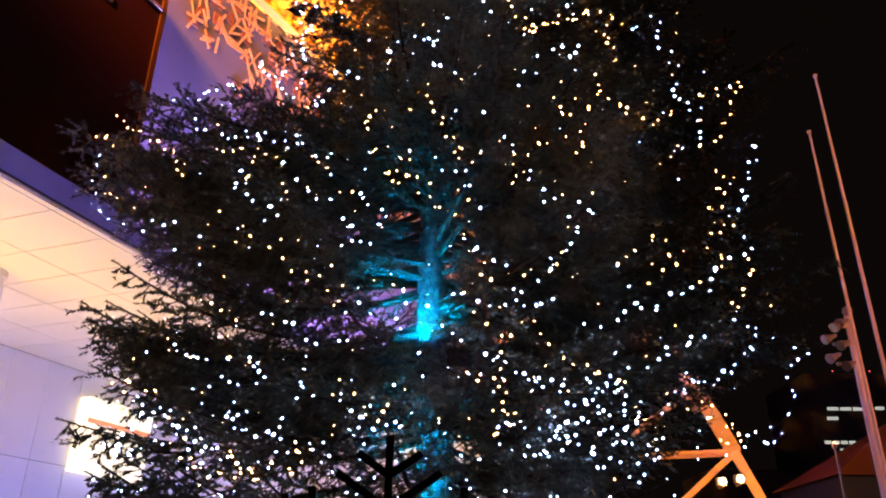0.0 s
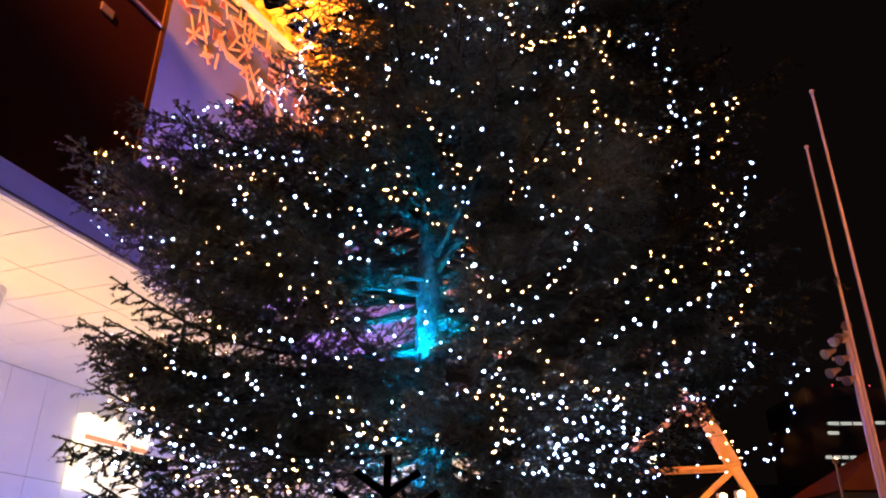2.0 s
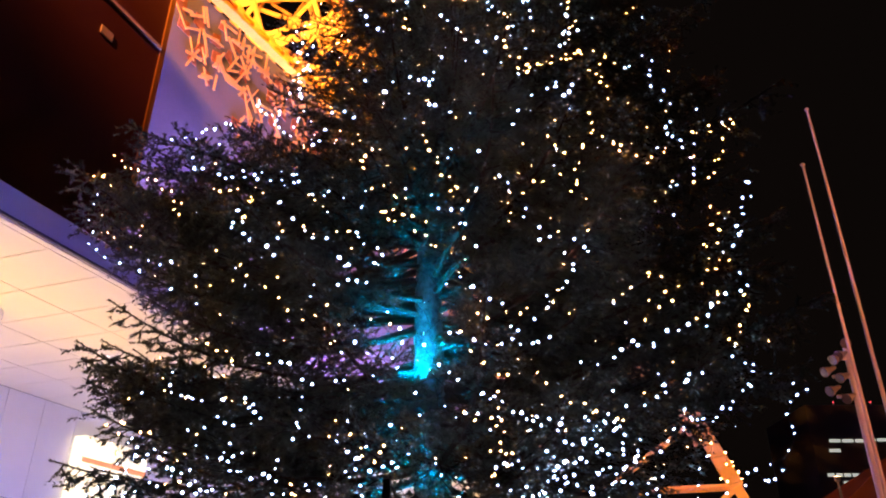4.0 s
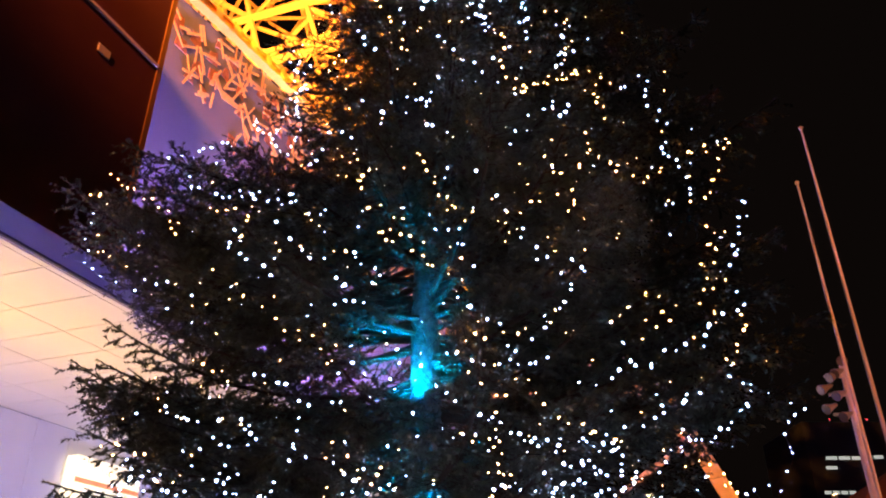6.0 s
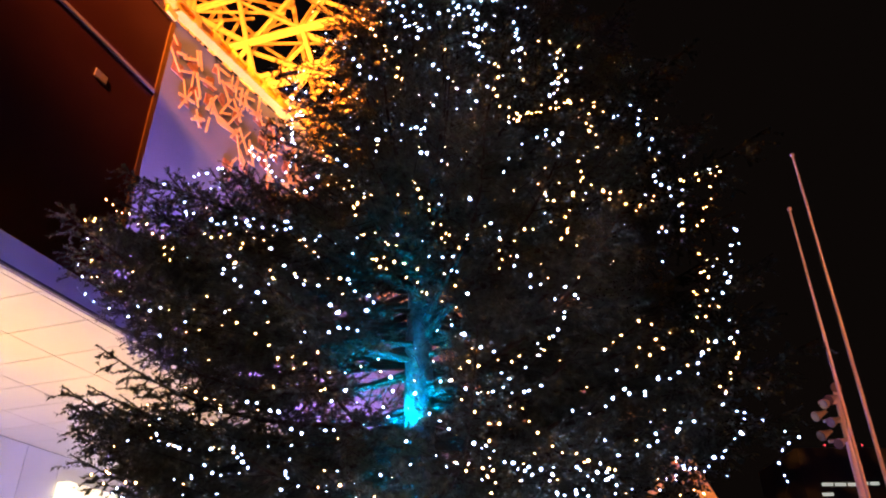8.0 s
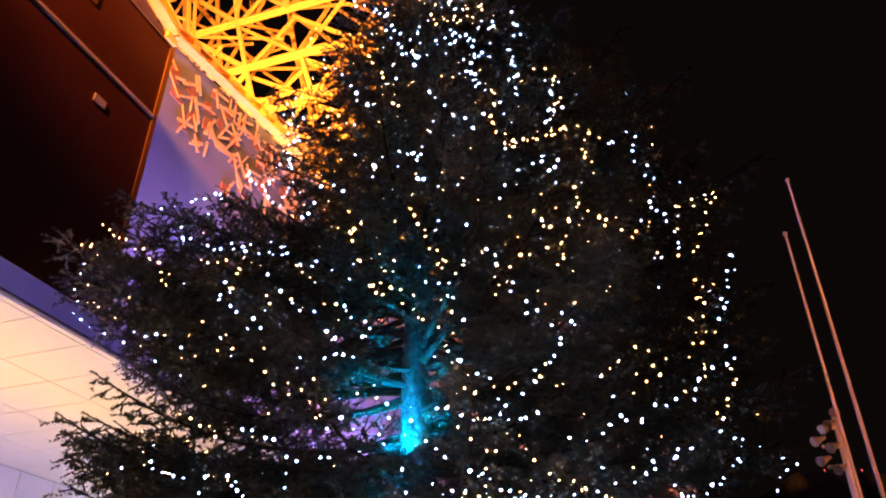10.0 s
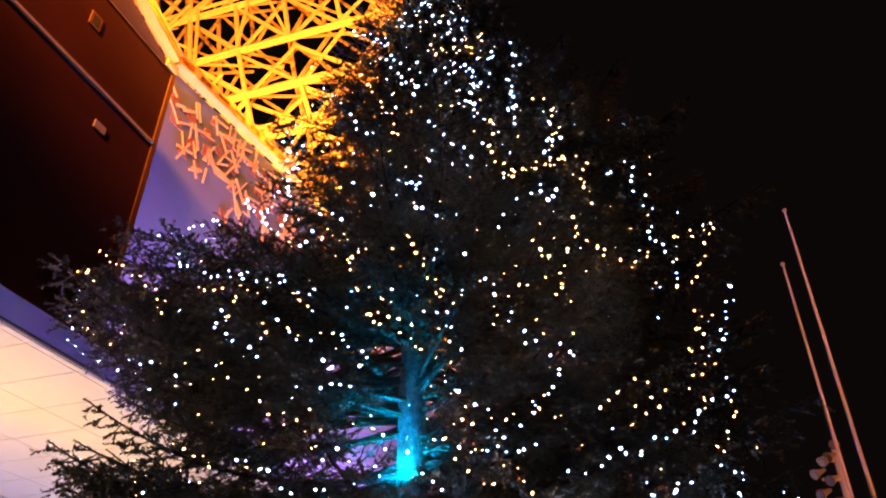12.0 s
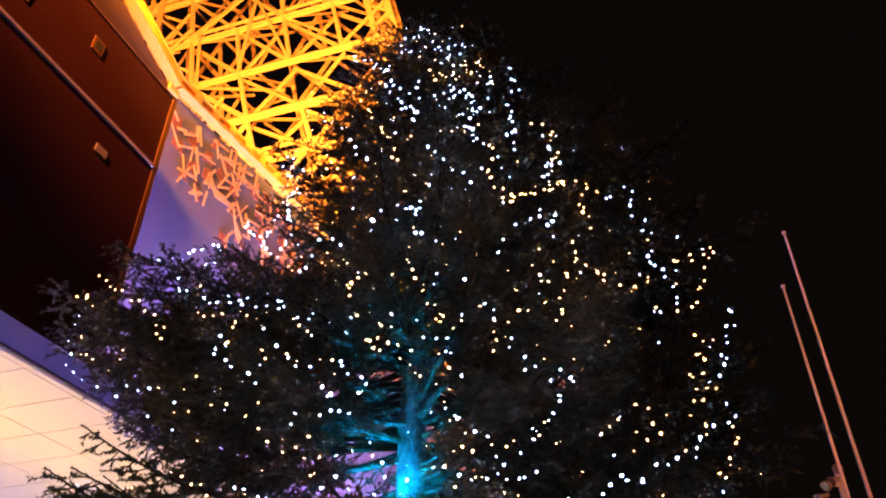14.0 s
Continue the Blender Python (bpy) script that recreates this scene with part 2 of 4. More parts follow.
part("roof", boxed(S0, S1, BACK_D + 0.02, BACK_D + 24, 21.2, 21.4), CONCRETE, house)
# patches of amber lattice light on its top storey, modelled as plates and bars
rl = random.Random(21)
f = BACK_D - 0.03
for i in range(36):
    for j in range(4):
        s = 14.5 + i * 0.95 + (j % 2) * 0.3
        z = 18.7 + j * 0.88 - (0.8 if i % 6 == 4 and j == 0 else 0) + rl.uniform(-0.12, 0.12)
        if rl.random() < 0.06 or (j == 0 and i % 3 == 0) or z + 0.72 > wall_top(s):
            continue
        w0, w1 = rl.uniform(0.08, 0.2), rl.uniform(0.5, 0.8)
        h0, h1 = rl.uniform(0.0, 0.2), rl.uniform(0.55, 0.8)
        lean = rl.uniform(-0.15, 0.2)
        vs = [(s + w0, f, z + h0), (s + w1, f, z + h0 + lean), (s + w1 - 0.1, f, z + h1 + lean), (s + w0 + rl.uniform(0, 0.15), f, z + h1 - 0.1)]
        vs += [(x, y + 0.026, zz) for x, y, zz in vs]
        fs = [(0, 1, 2, 3), (7, 6, 5, 4), (0, 4, 5, 1), (1, 5, 6, 2), (2, 6, 7, 3), (3, 7, 4, 0)]
        part("amber_patch", mesh_of("amber_patch", vs, fs, PATCH_DULL), None, house)
        for q in range(rl.choice((2, 3, 4, 5))):
            an = radians(rl.choice((-40, 32, 62, -62, 88, 12)) + rl.uniform(-6, 6))
            hl = rl.uniform(0.26, 0.62)
            cx, cz = s + rl.uniform(0.1, 0.8), z + rl.uniform(0.1, 0.75)
            dx, dz = math.cos(an) * hl, math.sin(an) * hl
            beam("amber_patch_bar", (cx - dx, f - 0.02, cz - dz), (cx + dx, f - 0.02, cz + dz), rl.uniform(0.045, 0.12), 0.035, PATCH_BRIGHT, house, up=(0, 1, 0))
# roof girder
KINK = (14.3, BACK_D - 0.22, 22.05)
for end in ((30.0, BACK_D - 0.22, 24.5), (4.0, BACK_D - 0.22, 25.75)):
    beam("roof_girder", KINK, end, 0.4, 0.46, GIRDER, house, label="heavy steel roof girder with amber light put into its yellow paint")
beam("roof_girder", (30.0, BACK_D - 0.22, 24.5), (S1, BACK_D - 0.22, 24.5), 0.4, 0.46, GIRDER, house)
part("bracket", boxed(14.0, 14.55, BACK_D - 0.16, BACK_D - 0.01, 21.6, 22.0, bevel=0.03), GIRDER, house, "stubby steel bracket")
plate = boxed(-0.2, 0.2, -0.02, 0.0, -0.27, 0.27, bevel=0.008)
pm = bpy.data.meshes.new("gusset_plate")
plate.to_mesh(pm)
plate.free()
pm.materials.append(GIRDER)
for i in range(14):
    ob = part("gusset_plate", pm, None, house)
    ob.location = (15.2 + i * 1.1, BACK_D - 0.43, wall_top(15.2 + i * 1.1) + 0.32)

# canopy column
col = thing("canopy_column", BUILD @ pose(7.40, 10.0, 0), "round white column beneath the canopy", "column")
vs, fs = tube([(0, 0, 0), (0, 0, Z_SOFFIT - 0.12), (0, 0, Z_SOFFIT - 0.1), (0, 0, Z_SOFFIT)], [0.27, 0.27, 0.29, 0.29], 28)
part("shaft", mesh_of("shaft", vs, fs, PANEL, smooth=False), None, col)

# lit shop sign
sign = thing("shop_sign", BUILD @ pose(12.5, 12.9, 3.78), "glowing cream shop sign with a red stripe", "sign")
part("light_box", boxed(0, 2.0, -0.25, 0.06, 0, 1.55, bevel=0.02), SIGN, sign)
part("stripe", boxed(0.02, 1.98, -0.256, -0.251, 1.0, 1.11), SIGNRED, sign, "red stripe")

# ---- steel tower ----
tower = thing("steel_tower", Matrix.Identity(4), "huge riveted steel lattice tower glowing amber under floodlights", "tower")
V = Vector((0.9455, -0.3256, 0))          # along the tower's face
W = Vector((0.3256, 0.9455, 0))           # away from the viewer
FOOT = Vector((18.3, 40.0, 0))


def chord_x(z):
    """How far the leaning outer leg has come in at the height z."""
    return float(np.interp(z, (0, 6, 12, 30, 64, 73, 110), (0.3, -1.95, -4.45, -12.7, -24.0, -26.2, -35.0)))


def tp(x, z, depth=0.0):
    return FOOT + V * x + W * (depth + z * 0.05) + Vector((0, 0, z))


rt = random.Random(3)
levels = [0.5, 4.5, 8.5, 12.2, 17, 22, 27, 33, 39, 45, 51, 58, 66, 75, 85, 96, 108]
for depth in (0.0, 6.0):
    for a, b in zip(levels, levels[1:]):
        if depth and b < 17:
            continue
        beam("leg_chord", tp(chord_x(a), a, depth), tp(chord_x(b), b, depth), 0.75 if a > 8 else 0.5, 0.75 if a > 8 else 0.5, STEEL, tower, up=W)
        if a > 15:
            beam("leg_chord", tp(chord_x(a) - 2.2, a, depth), tp(chord_x(b) - 2.2, b, depth), 0.6, 0.6, STEEL, tower, up=W)
            for j in range(4):
                za, zb = a + (b - a) * j / 4, a + (b - a) * (j + 1) / 4
                beam("lacing", tp(chord_x(za) - 2.2 * (j % 2), za, depth), tp(chord_x(zb) - 2.2 * ((j + 1) % 2), zb, depth), 0.3, 0.2, STEEL, tower, up=W)
        if b <= 30:
            beam("leg_chord", tp(chord_x(a) - 8 - a * 0.1, a, depth), tp(chord_x(b) - 8 - b * 0.1, b, depth), 0.6, 0.6, STEEL, tower, up=W)
            if a > 15:
                beam("brace", tp(chord_x(a), a, depth), tp(chord_x(b) - 8 - b * 0.1, b, depth), 0.36, 0.36, STEEL, tower, up=W)
            beam("brace", tp(chord_x(a) - 5.5 - a * 0.2, a, depth), tp(chord_x(b), b, depth), 0.30, 0.3, STEEL, tower, up=W)
            beam("girder", tp(chord_x(b), b, depth), tp(chord_x(b) - 8 - b * 0.1, b, depth), 0.3, 0.34, STEEL, tower)
    # the wide braced face above the roof
    wid = 6.2 if depth == 0 else 4.9
    for a, b in zip(levels, levels[1:]):
        if a < 20:
            continue
        right, n = chord_x(a), 9
        beam("girder", tp(right, a, depth), tp(right - n * wid, a, depth), 0.45, 0.6, STEEL, tower)
        if depth == 0 and a % 2:
            beam("girder", tp(right, a + 1.6, depth), tp(right - n * wid, a + 1.6, depth), 0.25, 0.3, STEEL, tower)
        for i in range(n):
            x0, x1 = right - i * wid, right - (i + 1) * wid
            up0, up1 = chord_x(b) - i * wid, chord_x(b) - (i + 1) * wid
            thick = rt.choice((0.26, 0.34, 0.5))
            beam("brace", tp(x0, a, depth), tp(up1, b, depth + rt.uniform(0, 1.5)), thick, 0.3, STEEL, tower, up=W)
            if rt.random() < 0.8:
                beam("brace", tp(x1, a, depth + 0.2), tp(up0, b, depth + rt.uniform(0, 2)), thick * 0.8, 0.3, STEEL, tower, up=W)
            if rt.random() < 0.7:
                beam("post", tp(x1, a, depth), tp(up1, b, depth), 0.42, 0.34, STEEL, tower, up=W)
            if depth == 0:
                beam("tie", tp(x1, a, 0), tp(x0 + rt.uniform(-5, 5), a + rt.uniform(-2, 6), 6), 0.24, 0.24, STEEL, tower)
                beam("tie", tp(x1, a, 0), tp(x1 + rt.uniform(-7, 7), b + rt.uniform(-3, 3), 6), 0.2, 0.2, STEEL, tower, up=W)
                if rt.random() < 0.4:
                    beam("stay", tp(x1, a, -0.4), tp(x1 + rt.uniform(-14, 14), b + rt.uniform(3, 12), -0.4), 0.3, 0.22, STEEL, tower, up=W)

# floodlights burning at the foot of the tower
for v, z in ((-7.2, 9.0), (-3.8, 6.95), (-2.9, 7.05)):
    fl = thing("floodlight", Matrix.Translation(tp(v, z, -0.6)), "burning floodlight fixed to the tower leg", "floodlight", "floodlights on the tower leg")
    part("bracket", boxed(-0.05, 0.05, 0.0, 0.7, -0.3, -0.2), GALV, fl)
    part("housing", boxed(-0.28, 0.28, 0.0, 0.3, -0.22, 0.22, bevel=0.04), GALV, fl)
    vs, fs = tube([(0, -0.01, 0), (0, -0.05, 0)], [0.2, 0.18], 14)
    part("lens", mesh_of("lens", vs, fs, FLOODLAMP), None, fl)

# ---- spruce ----
TREE = Vector((-0.12, 8.0, 0))
TOP = 12.05
rng = random.Random(7)


LEFT = ((0.5, 3.0), (2.5, 3.4), (3.2, 3.5), (3.5, 3.75), (3.9, 3.55), (4.4, 3.5), (5.0, 3.75), (5.35, 4.1), (5.75, 4.35), (6.15, 4.1), (6.5, 3.0), (6.85, 2.1), (8.5, 2.25), (9.0, 1.95), (10.0, 1.55), (11.1, 1.1), (11.8, 0.4), (12.05, 0.1))
RIGHT = ((0.5, 2.9), (2.6, 3.1), (3.0, 3.6), (3.6, 3.8), (4.3, 4.25), (4.6, 3.7), (4.95, 4.0), (5.75, 3.8), (6.8, 4.15), (7.0, 3.7), (7.65, 3.85), (8.0, 3.1), (8.9, 3.0), (9.05, 2.2), (10.05, 2.25), (10.15, 1.6), (11.1, 1.5), (11.6, 0.85), (12.05, 0.1))
FRONT = ((0.5, 2.9), (2.0, 3.3), (4.0, 3.5), (6.0, 3.3), (7.0, 2.95), (8.0, 2.15), (9.3, 1.48), (10.3, 1.05), (11.2, 0.8), (11.55, 0.5), (12.05, 0.1))

NOTCH = ((4.9, 3.4), (5.5, 2.8), (6.0, 2.2), (6.6, 1.9), (8.0, 1.65), (9.3, 1.4), (10.6, 1.05), (11.4, 0.6), (12.05, 0.1))


def along(table, z):
    for (a, ra), (b, rb) in zip(table, table[1:]):
        if z <= b:
            return ra + (rb - ra) * max(0, (z - a) / (b - a))
    return table[-1][1]


def crown(z, az):
    """Reach of the crown at the height z in the direction az (radians); the viewer stands at -90 degrees."""
    c = math.cos(az)
    r = along(RIGHT if c > 0 else LEFT, z) * c * c + along(FRONT, z) * (1 - c * c)
    if 202 < math.degrees(az) % 360 < 258:
        r = min(r, along(NOTCH, z))
    return r


def branch_data(length, seed, bare):
    """Wood and needles of one limb along +x, with side shoots."""
    r = random.Random(seed)
    sag = lambda t: -0.16 * length * t * (1 - t) * 2 + 0.05 * length * t ** 3
    sway = [r.uniform(-1, 1) for _ in range(3)]
    axis = lambda t: Vector((length * t, 0.05 * length * (sway[0] * math.sin(3 * t) + sway[1] * math.sin(7 * t) * 0.4), sag(t)))
    wv, wf = [], []

    def stick(ps, rs, sides):
        v, f = tube(ps, rs, sides, False)
        o = len(wv)
        wv.extend(v)
        wf.extend([tuple(i + o for i in q) for q in f])

    stick([axis(i / 10) for i in range(11)], [(0.011 * length + 0.006) * (1 - 0.9 * i / 10) for i in range(11)], 6)
    shoots = []
    n = max(7, int(length * (1 - bare) / 0.074))
    for k in range(n):
        t = bare + (0.99 - bare) * (k + r.uniform(-0.3, 0.3)) / n
        side = 1 if k % 2 else -1
        p = axis(t)
        ln = (min(0.72, 0.40 * length * (1 - t) + 0.12) * r.uniform(0.65, 1.15)) * (0.6 + 0.4 * min(1, (t - bare) * 4 + 0.2))
        ang = radians(r.uniform(38, 62))
        d = Vector((math.cos(ang), side * math.sin(ang), r.uniform(-0.55, 0.25))).normalized()
        m = max(1, int(ln / 0.12))
        bow = lambda u: p + d * ln * u + Vector((0, 0, -0.22 * ln * u * (1 - u) - 0.05 * ln * u))
        pts = [bow(i / 3) for i in range(4)]
        stick(pts, [0.008, 0.006, 0.004, 0.002], 3)
        shoots.append((bow(0.25), bow(0.65)))
        shoots.append((bow(0.65), bow(1.0)))
        for j in range(m):
            u = (j + 0.5 + r.uniform(-0.2, 0.2)) / m
            q = bow(u)
            for sd in (1, -1):
                if r.random() < 0.12:
                    continue
                a2 = radians(r.uniform(32, 56)) * sd
                dx = Vector((d.x * math.cos(a2) - d.y * math.sin(a2), d.x * math.sin(a2) + d.y * math.cos(a2), d.z + r.uniform(-0.55, 0.30))).normalized()
                shoots.append((q, q + dx * r.uniform(0.11, 0.23) * (1.15 - 0.45 * u)))
    for k in range(5):
        shoots.append((axis(0.74 + 0.05 * k), axis(min(1.0, 0.82 + 0.05 * k))))
    if bare > 0.2:
        for k in range(int(10 * length)):
            t = r.uniform(0.06, bare + 0.1)
            p = axis(t)
            d = Vector((r.uniform(0, 1), r.uniform(-1, 1), r.uniform(-0.9, 0.5))).normalized()
            l = r.uniform(0.1, 0.38)
            mid = p + d * l * 0.5 + Vector((r.uniform(-1, 1), r.uniform(-1, 1), r.uniform(-1, 1))) * 0.03
            stick([p, mid, p + d * l + Vector((0, 0, -0.05))], [0.004, 0.003, 0.0015], 3)
    g = np.random.default_rng(seed)
    a = np.array([list(s[0]) for s in shoots])
    b = np.array([list(s[1]) for s in shoots])
    ln = np.linalg.norm(b - a, axis=1)
    cnt = np.maximum(9, (ln / 0.0066).astype(int))
    idx = np.repeat(np.arange(len(a)), cnt)
    tt = g.random(len(idx))
    o = a[idx] + (b - a)[idx] * tt[:, None]
    d = ((b - a) / np.maximum(ln, 1e-4)[:, None])[idx]
    rd = g.normal(size=(len(idx), 3))
    rd -= (rd * d).sum(1, keepdims=True) * d
    rd /= np.linalg.norm(rd, axis=1, keepdims=True)
    tip = o + (rd * 0.8 + d * 0.62) * g.uniform(0.028, 0.044, (len(idx), 1))
    wd = np.cross(rd, d) * 0.0085
    nv = np.stack([o - wd, o + wd, tip], 1).reshape(-1, 3)
    nf = np.arange(len(nv)).reshape(-1, 3)
    return mesh_of("branch", wv, wf, TWIG), mesh_of("needles", nv.tolist(), nf.tolist(), NEEDLE)


spruce = thing("spruce_tree", Matrix.Translation(TREE), "tall dark spruce hung with warm and cool fairy lights", "tree")
zs = [0, 0.3, 1, 2, 3, 4, 5, 6, 7, 8, 9, 10, 11, 12, TOP]
vs, fs = tube([(0.05 * math.sin(z * 0.9), 0.04 * math.cos(z * 0.7), z) for z in zs], [0.012 + 0.235 * (1 - z / TOP) ** 0.9 + (0.06 if z < 0.2 else 0) for z in zs], 18)
part("trunk", mesh_of("trunk", vs, fs, BARK, smooth=True), None, spruce, "rough bark lit cyan")

kinds = {}
for cls, ln, bare, count in (("long", 3.5, 0.28, 5), ("mid", 2.3, 0.25, 3), ("short", 1.25, 0.12, 3), ("tip", 0.6, 0.05, 2), ("bare", 3.5, 0.62, 3)):
    kinds[cls] = (ln, [branch_data(ln, 11 + 17 * k + int(ln * 100), bare * (0.6, 0.9, 1.2)[k % 3]) for k in range(count)])



# sight windows from the camera: x/y and height/y ranges kept clear of limbs
SIGHT_GAPS = ((-0.145, 0.012, 0.320, 0.520), (-0.065, 0.01, 0.20, 0.29), (-0.16, 0.0, 0.085, 0.19), (0.30, 0.42, 0.10, 0.26))


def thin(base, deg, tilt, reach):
    """Whether a limb would block one of the camera's sightlines to the stem, kept clear."""
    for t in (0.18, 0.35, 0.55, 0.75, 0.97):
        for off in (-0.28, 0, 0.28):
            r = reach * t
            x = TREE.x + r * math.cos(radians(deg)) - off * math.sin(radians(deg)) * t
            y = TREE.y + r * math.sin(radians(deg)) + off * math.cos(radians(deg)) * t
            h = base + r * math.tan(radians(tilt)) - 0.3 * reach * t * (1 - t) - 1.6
            for k, (x0, x1, z0, z1) in enumerate(SIGHT_GAPS):
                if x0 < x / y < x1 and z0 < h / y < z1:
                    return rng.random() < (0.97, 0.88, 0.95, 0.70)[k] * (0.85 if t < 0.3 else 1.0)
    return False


def grow(z, deg, part_way=1.0):
    az = radians(deg)
    reach = crown(z, az) * rng.uniform(0.84, 1.06) * part_way
    cls = "long" if reach > 2.7 else "mid" if reach > 1.6 else "short" if reach > 0.8 else "tip"
    ln, ms = kinds[cls]
    wood, leaf = ms[rng.randrange(len(ms))]
    tilt = -3 + 34 * (z / TOP) ** 1.6 + rng.uniform(-11, 9)
    if 6.3 < z < 7.7 and 150 < deg < 205:
        tilt += 3                        # the shelf towards the building sweeps up
    sc = reach / (ln * math.cos(radians(tilt)))
    zz = min(max(z - math.sin(radians(tilt)) * reach * 0.9 + 0.12 * reach, 0.9), TOP - 0.1)
    # limbs that cross a sight window are dropped, a few kept bare
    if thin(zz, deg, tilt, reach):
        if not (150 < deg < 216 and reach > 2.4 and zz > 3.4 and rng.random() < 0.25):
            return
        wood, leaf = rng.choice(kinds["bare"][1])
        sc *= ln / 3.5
    limb = part("branch", wood, None, spruce)
    limb.matrix_basis = pose(0, 0, zz, 0, 0, deg) @ pose(0, 0, 0, rng.uniform(-12, 12), -tilt, 0) @ Matrix.Scale(sc, 4)
    part("needles", leaf, None, limb)


z, k = 1.25, 0
while z < TOP - 0.12:
    deg = (k * 137.5 + rng.uniform(-14, 14)) % 360
    z += 0.031 if z < 4.5 else 0.028
    k += 1
    grow(z, deg)
for i in range(84):                       # the thick side towards the building
    grow(2.0 + 4.9 * i / 83, rng.uniform(150, 232), rng.uniform(0.62, 1.0))
for i in range(26):                       # low skirts on the same side
    grow(1.15 + 1.5 * i / 25, rng.uniform(168, 232))
for i in range(26):                       # the outer tip of that shelf
    grow(4.6 + 1.55 * i / 25, rng.uniform(166, 203))
for i in range(14):                       # a long low bough group
    grow(3.25 + 0.4 * i / 13, rng.uniform(170, 194))
for i in range(64):                       # boughs hanging in front of the stem
    grow(3.4 + 6.6 * i / 63, rng.uniform(236, 318), rng.uniform(0.45, 1.0))
for i in range(60):                       # full boughs on the open side
    grow(2.6 + 7.4 * i / 59, rng.uniform(292, 385) % 360, rng.uniform(0.6, 1.0))

twv, twf = [], []
for i in range(650):                      # dead twigs round the stem
    z = rng.choice((rng.uniform(1.6, 7.5), rng.uniform(1.8, 3.8)))
    an = rng.uniform(0, 2 * math.pi)
    d = Vector((math.cos(an), math.sin(an), rng.uniform(-0.8, 0.3))).normalized()
    p = Vector((math.cos(an), math.sin(an), 0)) * rng.uniform(0.1, 0.9) + Vector((0, 0, z))
    ln = rng.uniform(0.2, 0.75)
    bend = Vector((rng.uniform(-1, 1), rng.uniform(-1, 1), rng.uniform(-1, 0.6))) * 0.16 * ln
    v, q = tube([p, p + d * ln * 0.5 + bend, p + d * ln], [0.007, 0.005, 0.002], 4, False)
    twf += [tuple(j + len(twv) for j in face) for face in q]
    twv += v
tagged(part("twig_tangle", mesh_of("twig_tangle", twv, twf, TWIG), None, spruce, "tangle of thin dead twigs"), kind="stuff")

# ---- fairy lights ----
bulb_meshes = {}
for nm, mat, rad in (("warm", WARM, 0.0060), ("cool", COOL, 0.0073)):
    bm = bmesh.new()
    bmesh.ops.create_icosphere(bm, subdivisions=2, radius=rad)
    for fc in bm.faces:
        fc.smooth = True
    bmesh.ops.scale(bm, vec=(1, 1, 1.25), verts=bm.verts)
    glow = len(bm.faces)
    sock = bmesh.ops.create_cone(bm, cap_ends=True, segments=6, radius1=rad * 0.6, radius2=rad * 0.45, depth=rad * 1.1)
    bmesh.ops.translate(bm, vec=(0, 0, -rad * 1.6), verts=sock["verts"])
    for i, fc in enumerate(bm.faces):
        fc.material_index = int(i >= glow)
    me = bpy.data.meshes.new("bulb")
    bm.to_mesh(me)
    bm.free()
    me.materials.append(mat)
    me.materials.append(WIRE)
    bulb_meshes[nm] = me


def hang(tone, path, r, size=1.0):
    colour = "warm white" if tone == "warm" else "cool bluish white"
    st = thing("fairy_light_string", Matrix.Translation(TREE), f"string of {colour} fairy lights draped over the spruce", "string lights", "fairy light strings on the spruce")
    vs, fs = tube(path, [0.0014] * len(path), 3)
    part("wire", mesh_of("wire", vs, fs, WIRE), None, st)
    for k, p in enumerate(path):
        if any((p - q).length < 0.05 for q in path[:k]):
            continue
        b = part("bulb", bulb_meshes[tone], None, st)
        b.location = p + Vector((0, 0, 0.018))
        b.rotation_euler = (r.uniform(-0.9, 0.9), r.uniform(-0.9, 0.9), 0)
        s = size * r.choice((0.4, 0.5, 0.6, 0.7, 0.78, 0.86, 1.05))
        b.scale = (s, s, s)


def light_string(tone, az0, az1, z0, z1, count, swing, seed, depth=(0.84, 1.05), kink=3.0, size=1.0):
    """One string draped over the crown from side az0 to side az1 (-1 to 1), from height z0 to z1."""
    r = random.Random(seed)
    ph, ph2 = r.uniform(0, 6), r.uniform(0, 6)
    path = []
    for i in range(count):
        t = i / max(1, count - 1)
        zz = z0 + (z1 - z0) * t + swing * (math.sin(kink * 6.28 * t + ph) * 0.6 + math.sin(kink * 14 * t + ph2) * 0.35) + r.uniform(-0.09, 0.09)
        zz = min(max(zz, 0.6), TOP + 0.02)
        az = math.asin(max(-0.995, min(0.995, az0 + (az1 - az0) * t + r.uniform(-0.03, 0.03) + 0.04 * math.sin(9 * t + ph2)))) - math.pi / 2
        rad = crown(zz, az) * r.uniform(*depth)
        path.append(Vector((rad * math.cos(az), rad * math.sin(az), zz)))
    hang(tone, path, r, size)


def drape(tone, stops, count, seed):
    """A shorter string through stops that are placed to fit the camera's view."""
    r = random.Random(seed)
    knots = [Vector(p) for p in stops]
    path = []
    for i in range(count):
        u = i / (count - 1) * (len(knots) - 1)
        j = min(int(u), len(knots) - 2)
        path.append(knots[j].lerp(knots[j + 1], u - j) + Vector((r.uniform(-0.035, 0.035), r.uniform(-0.09, 0.03), r.uniform(-0.035, 0.035))))
    hang(tone, path, r)


sd = 100
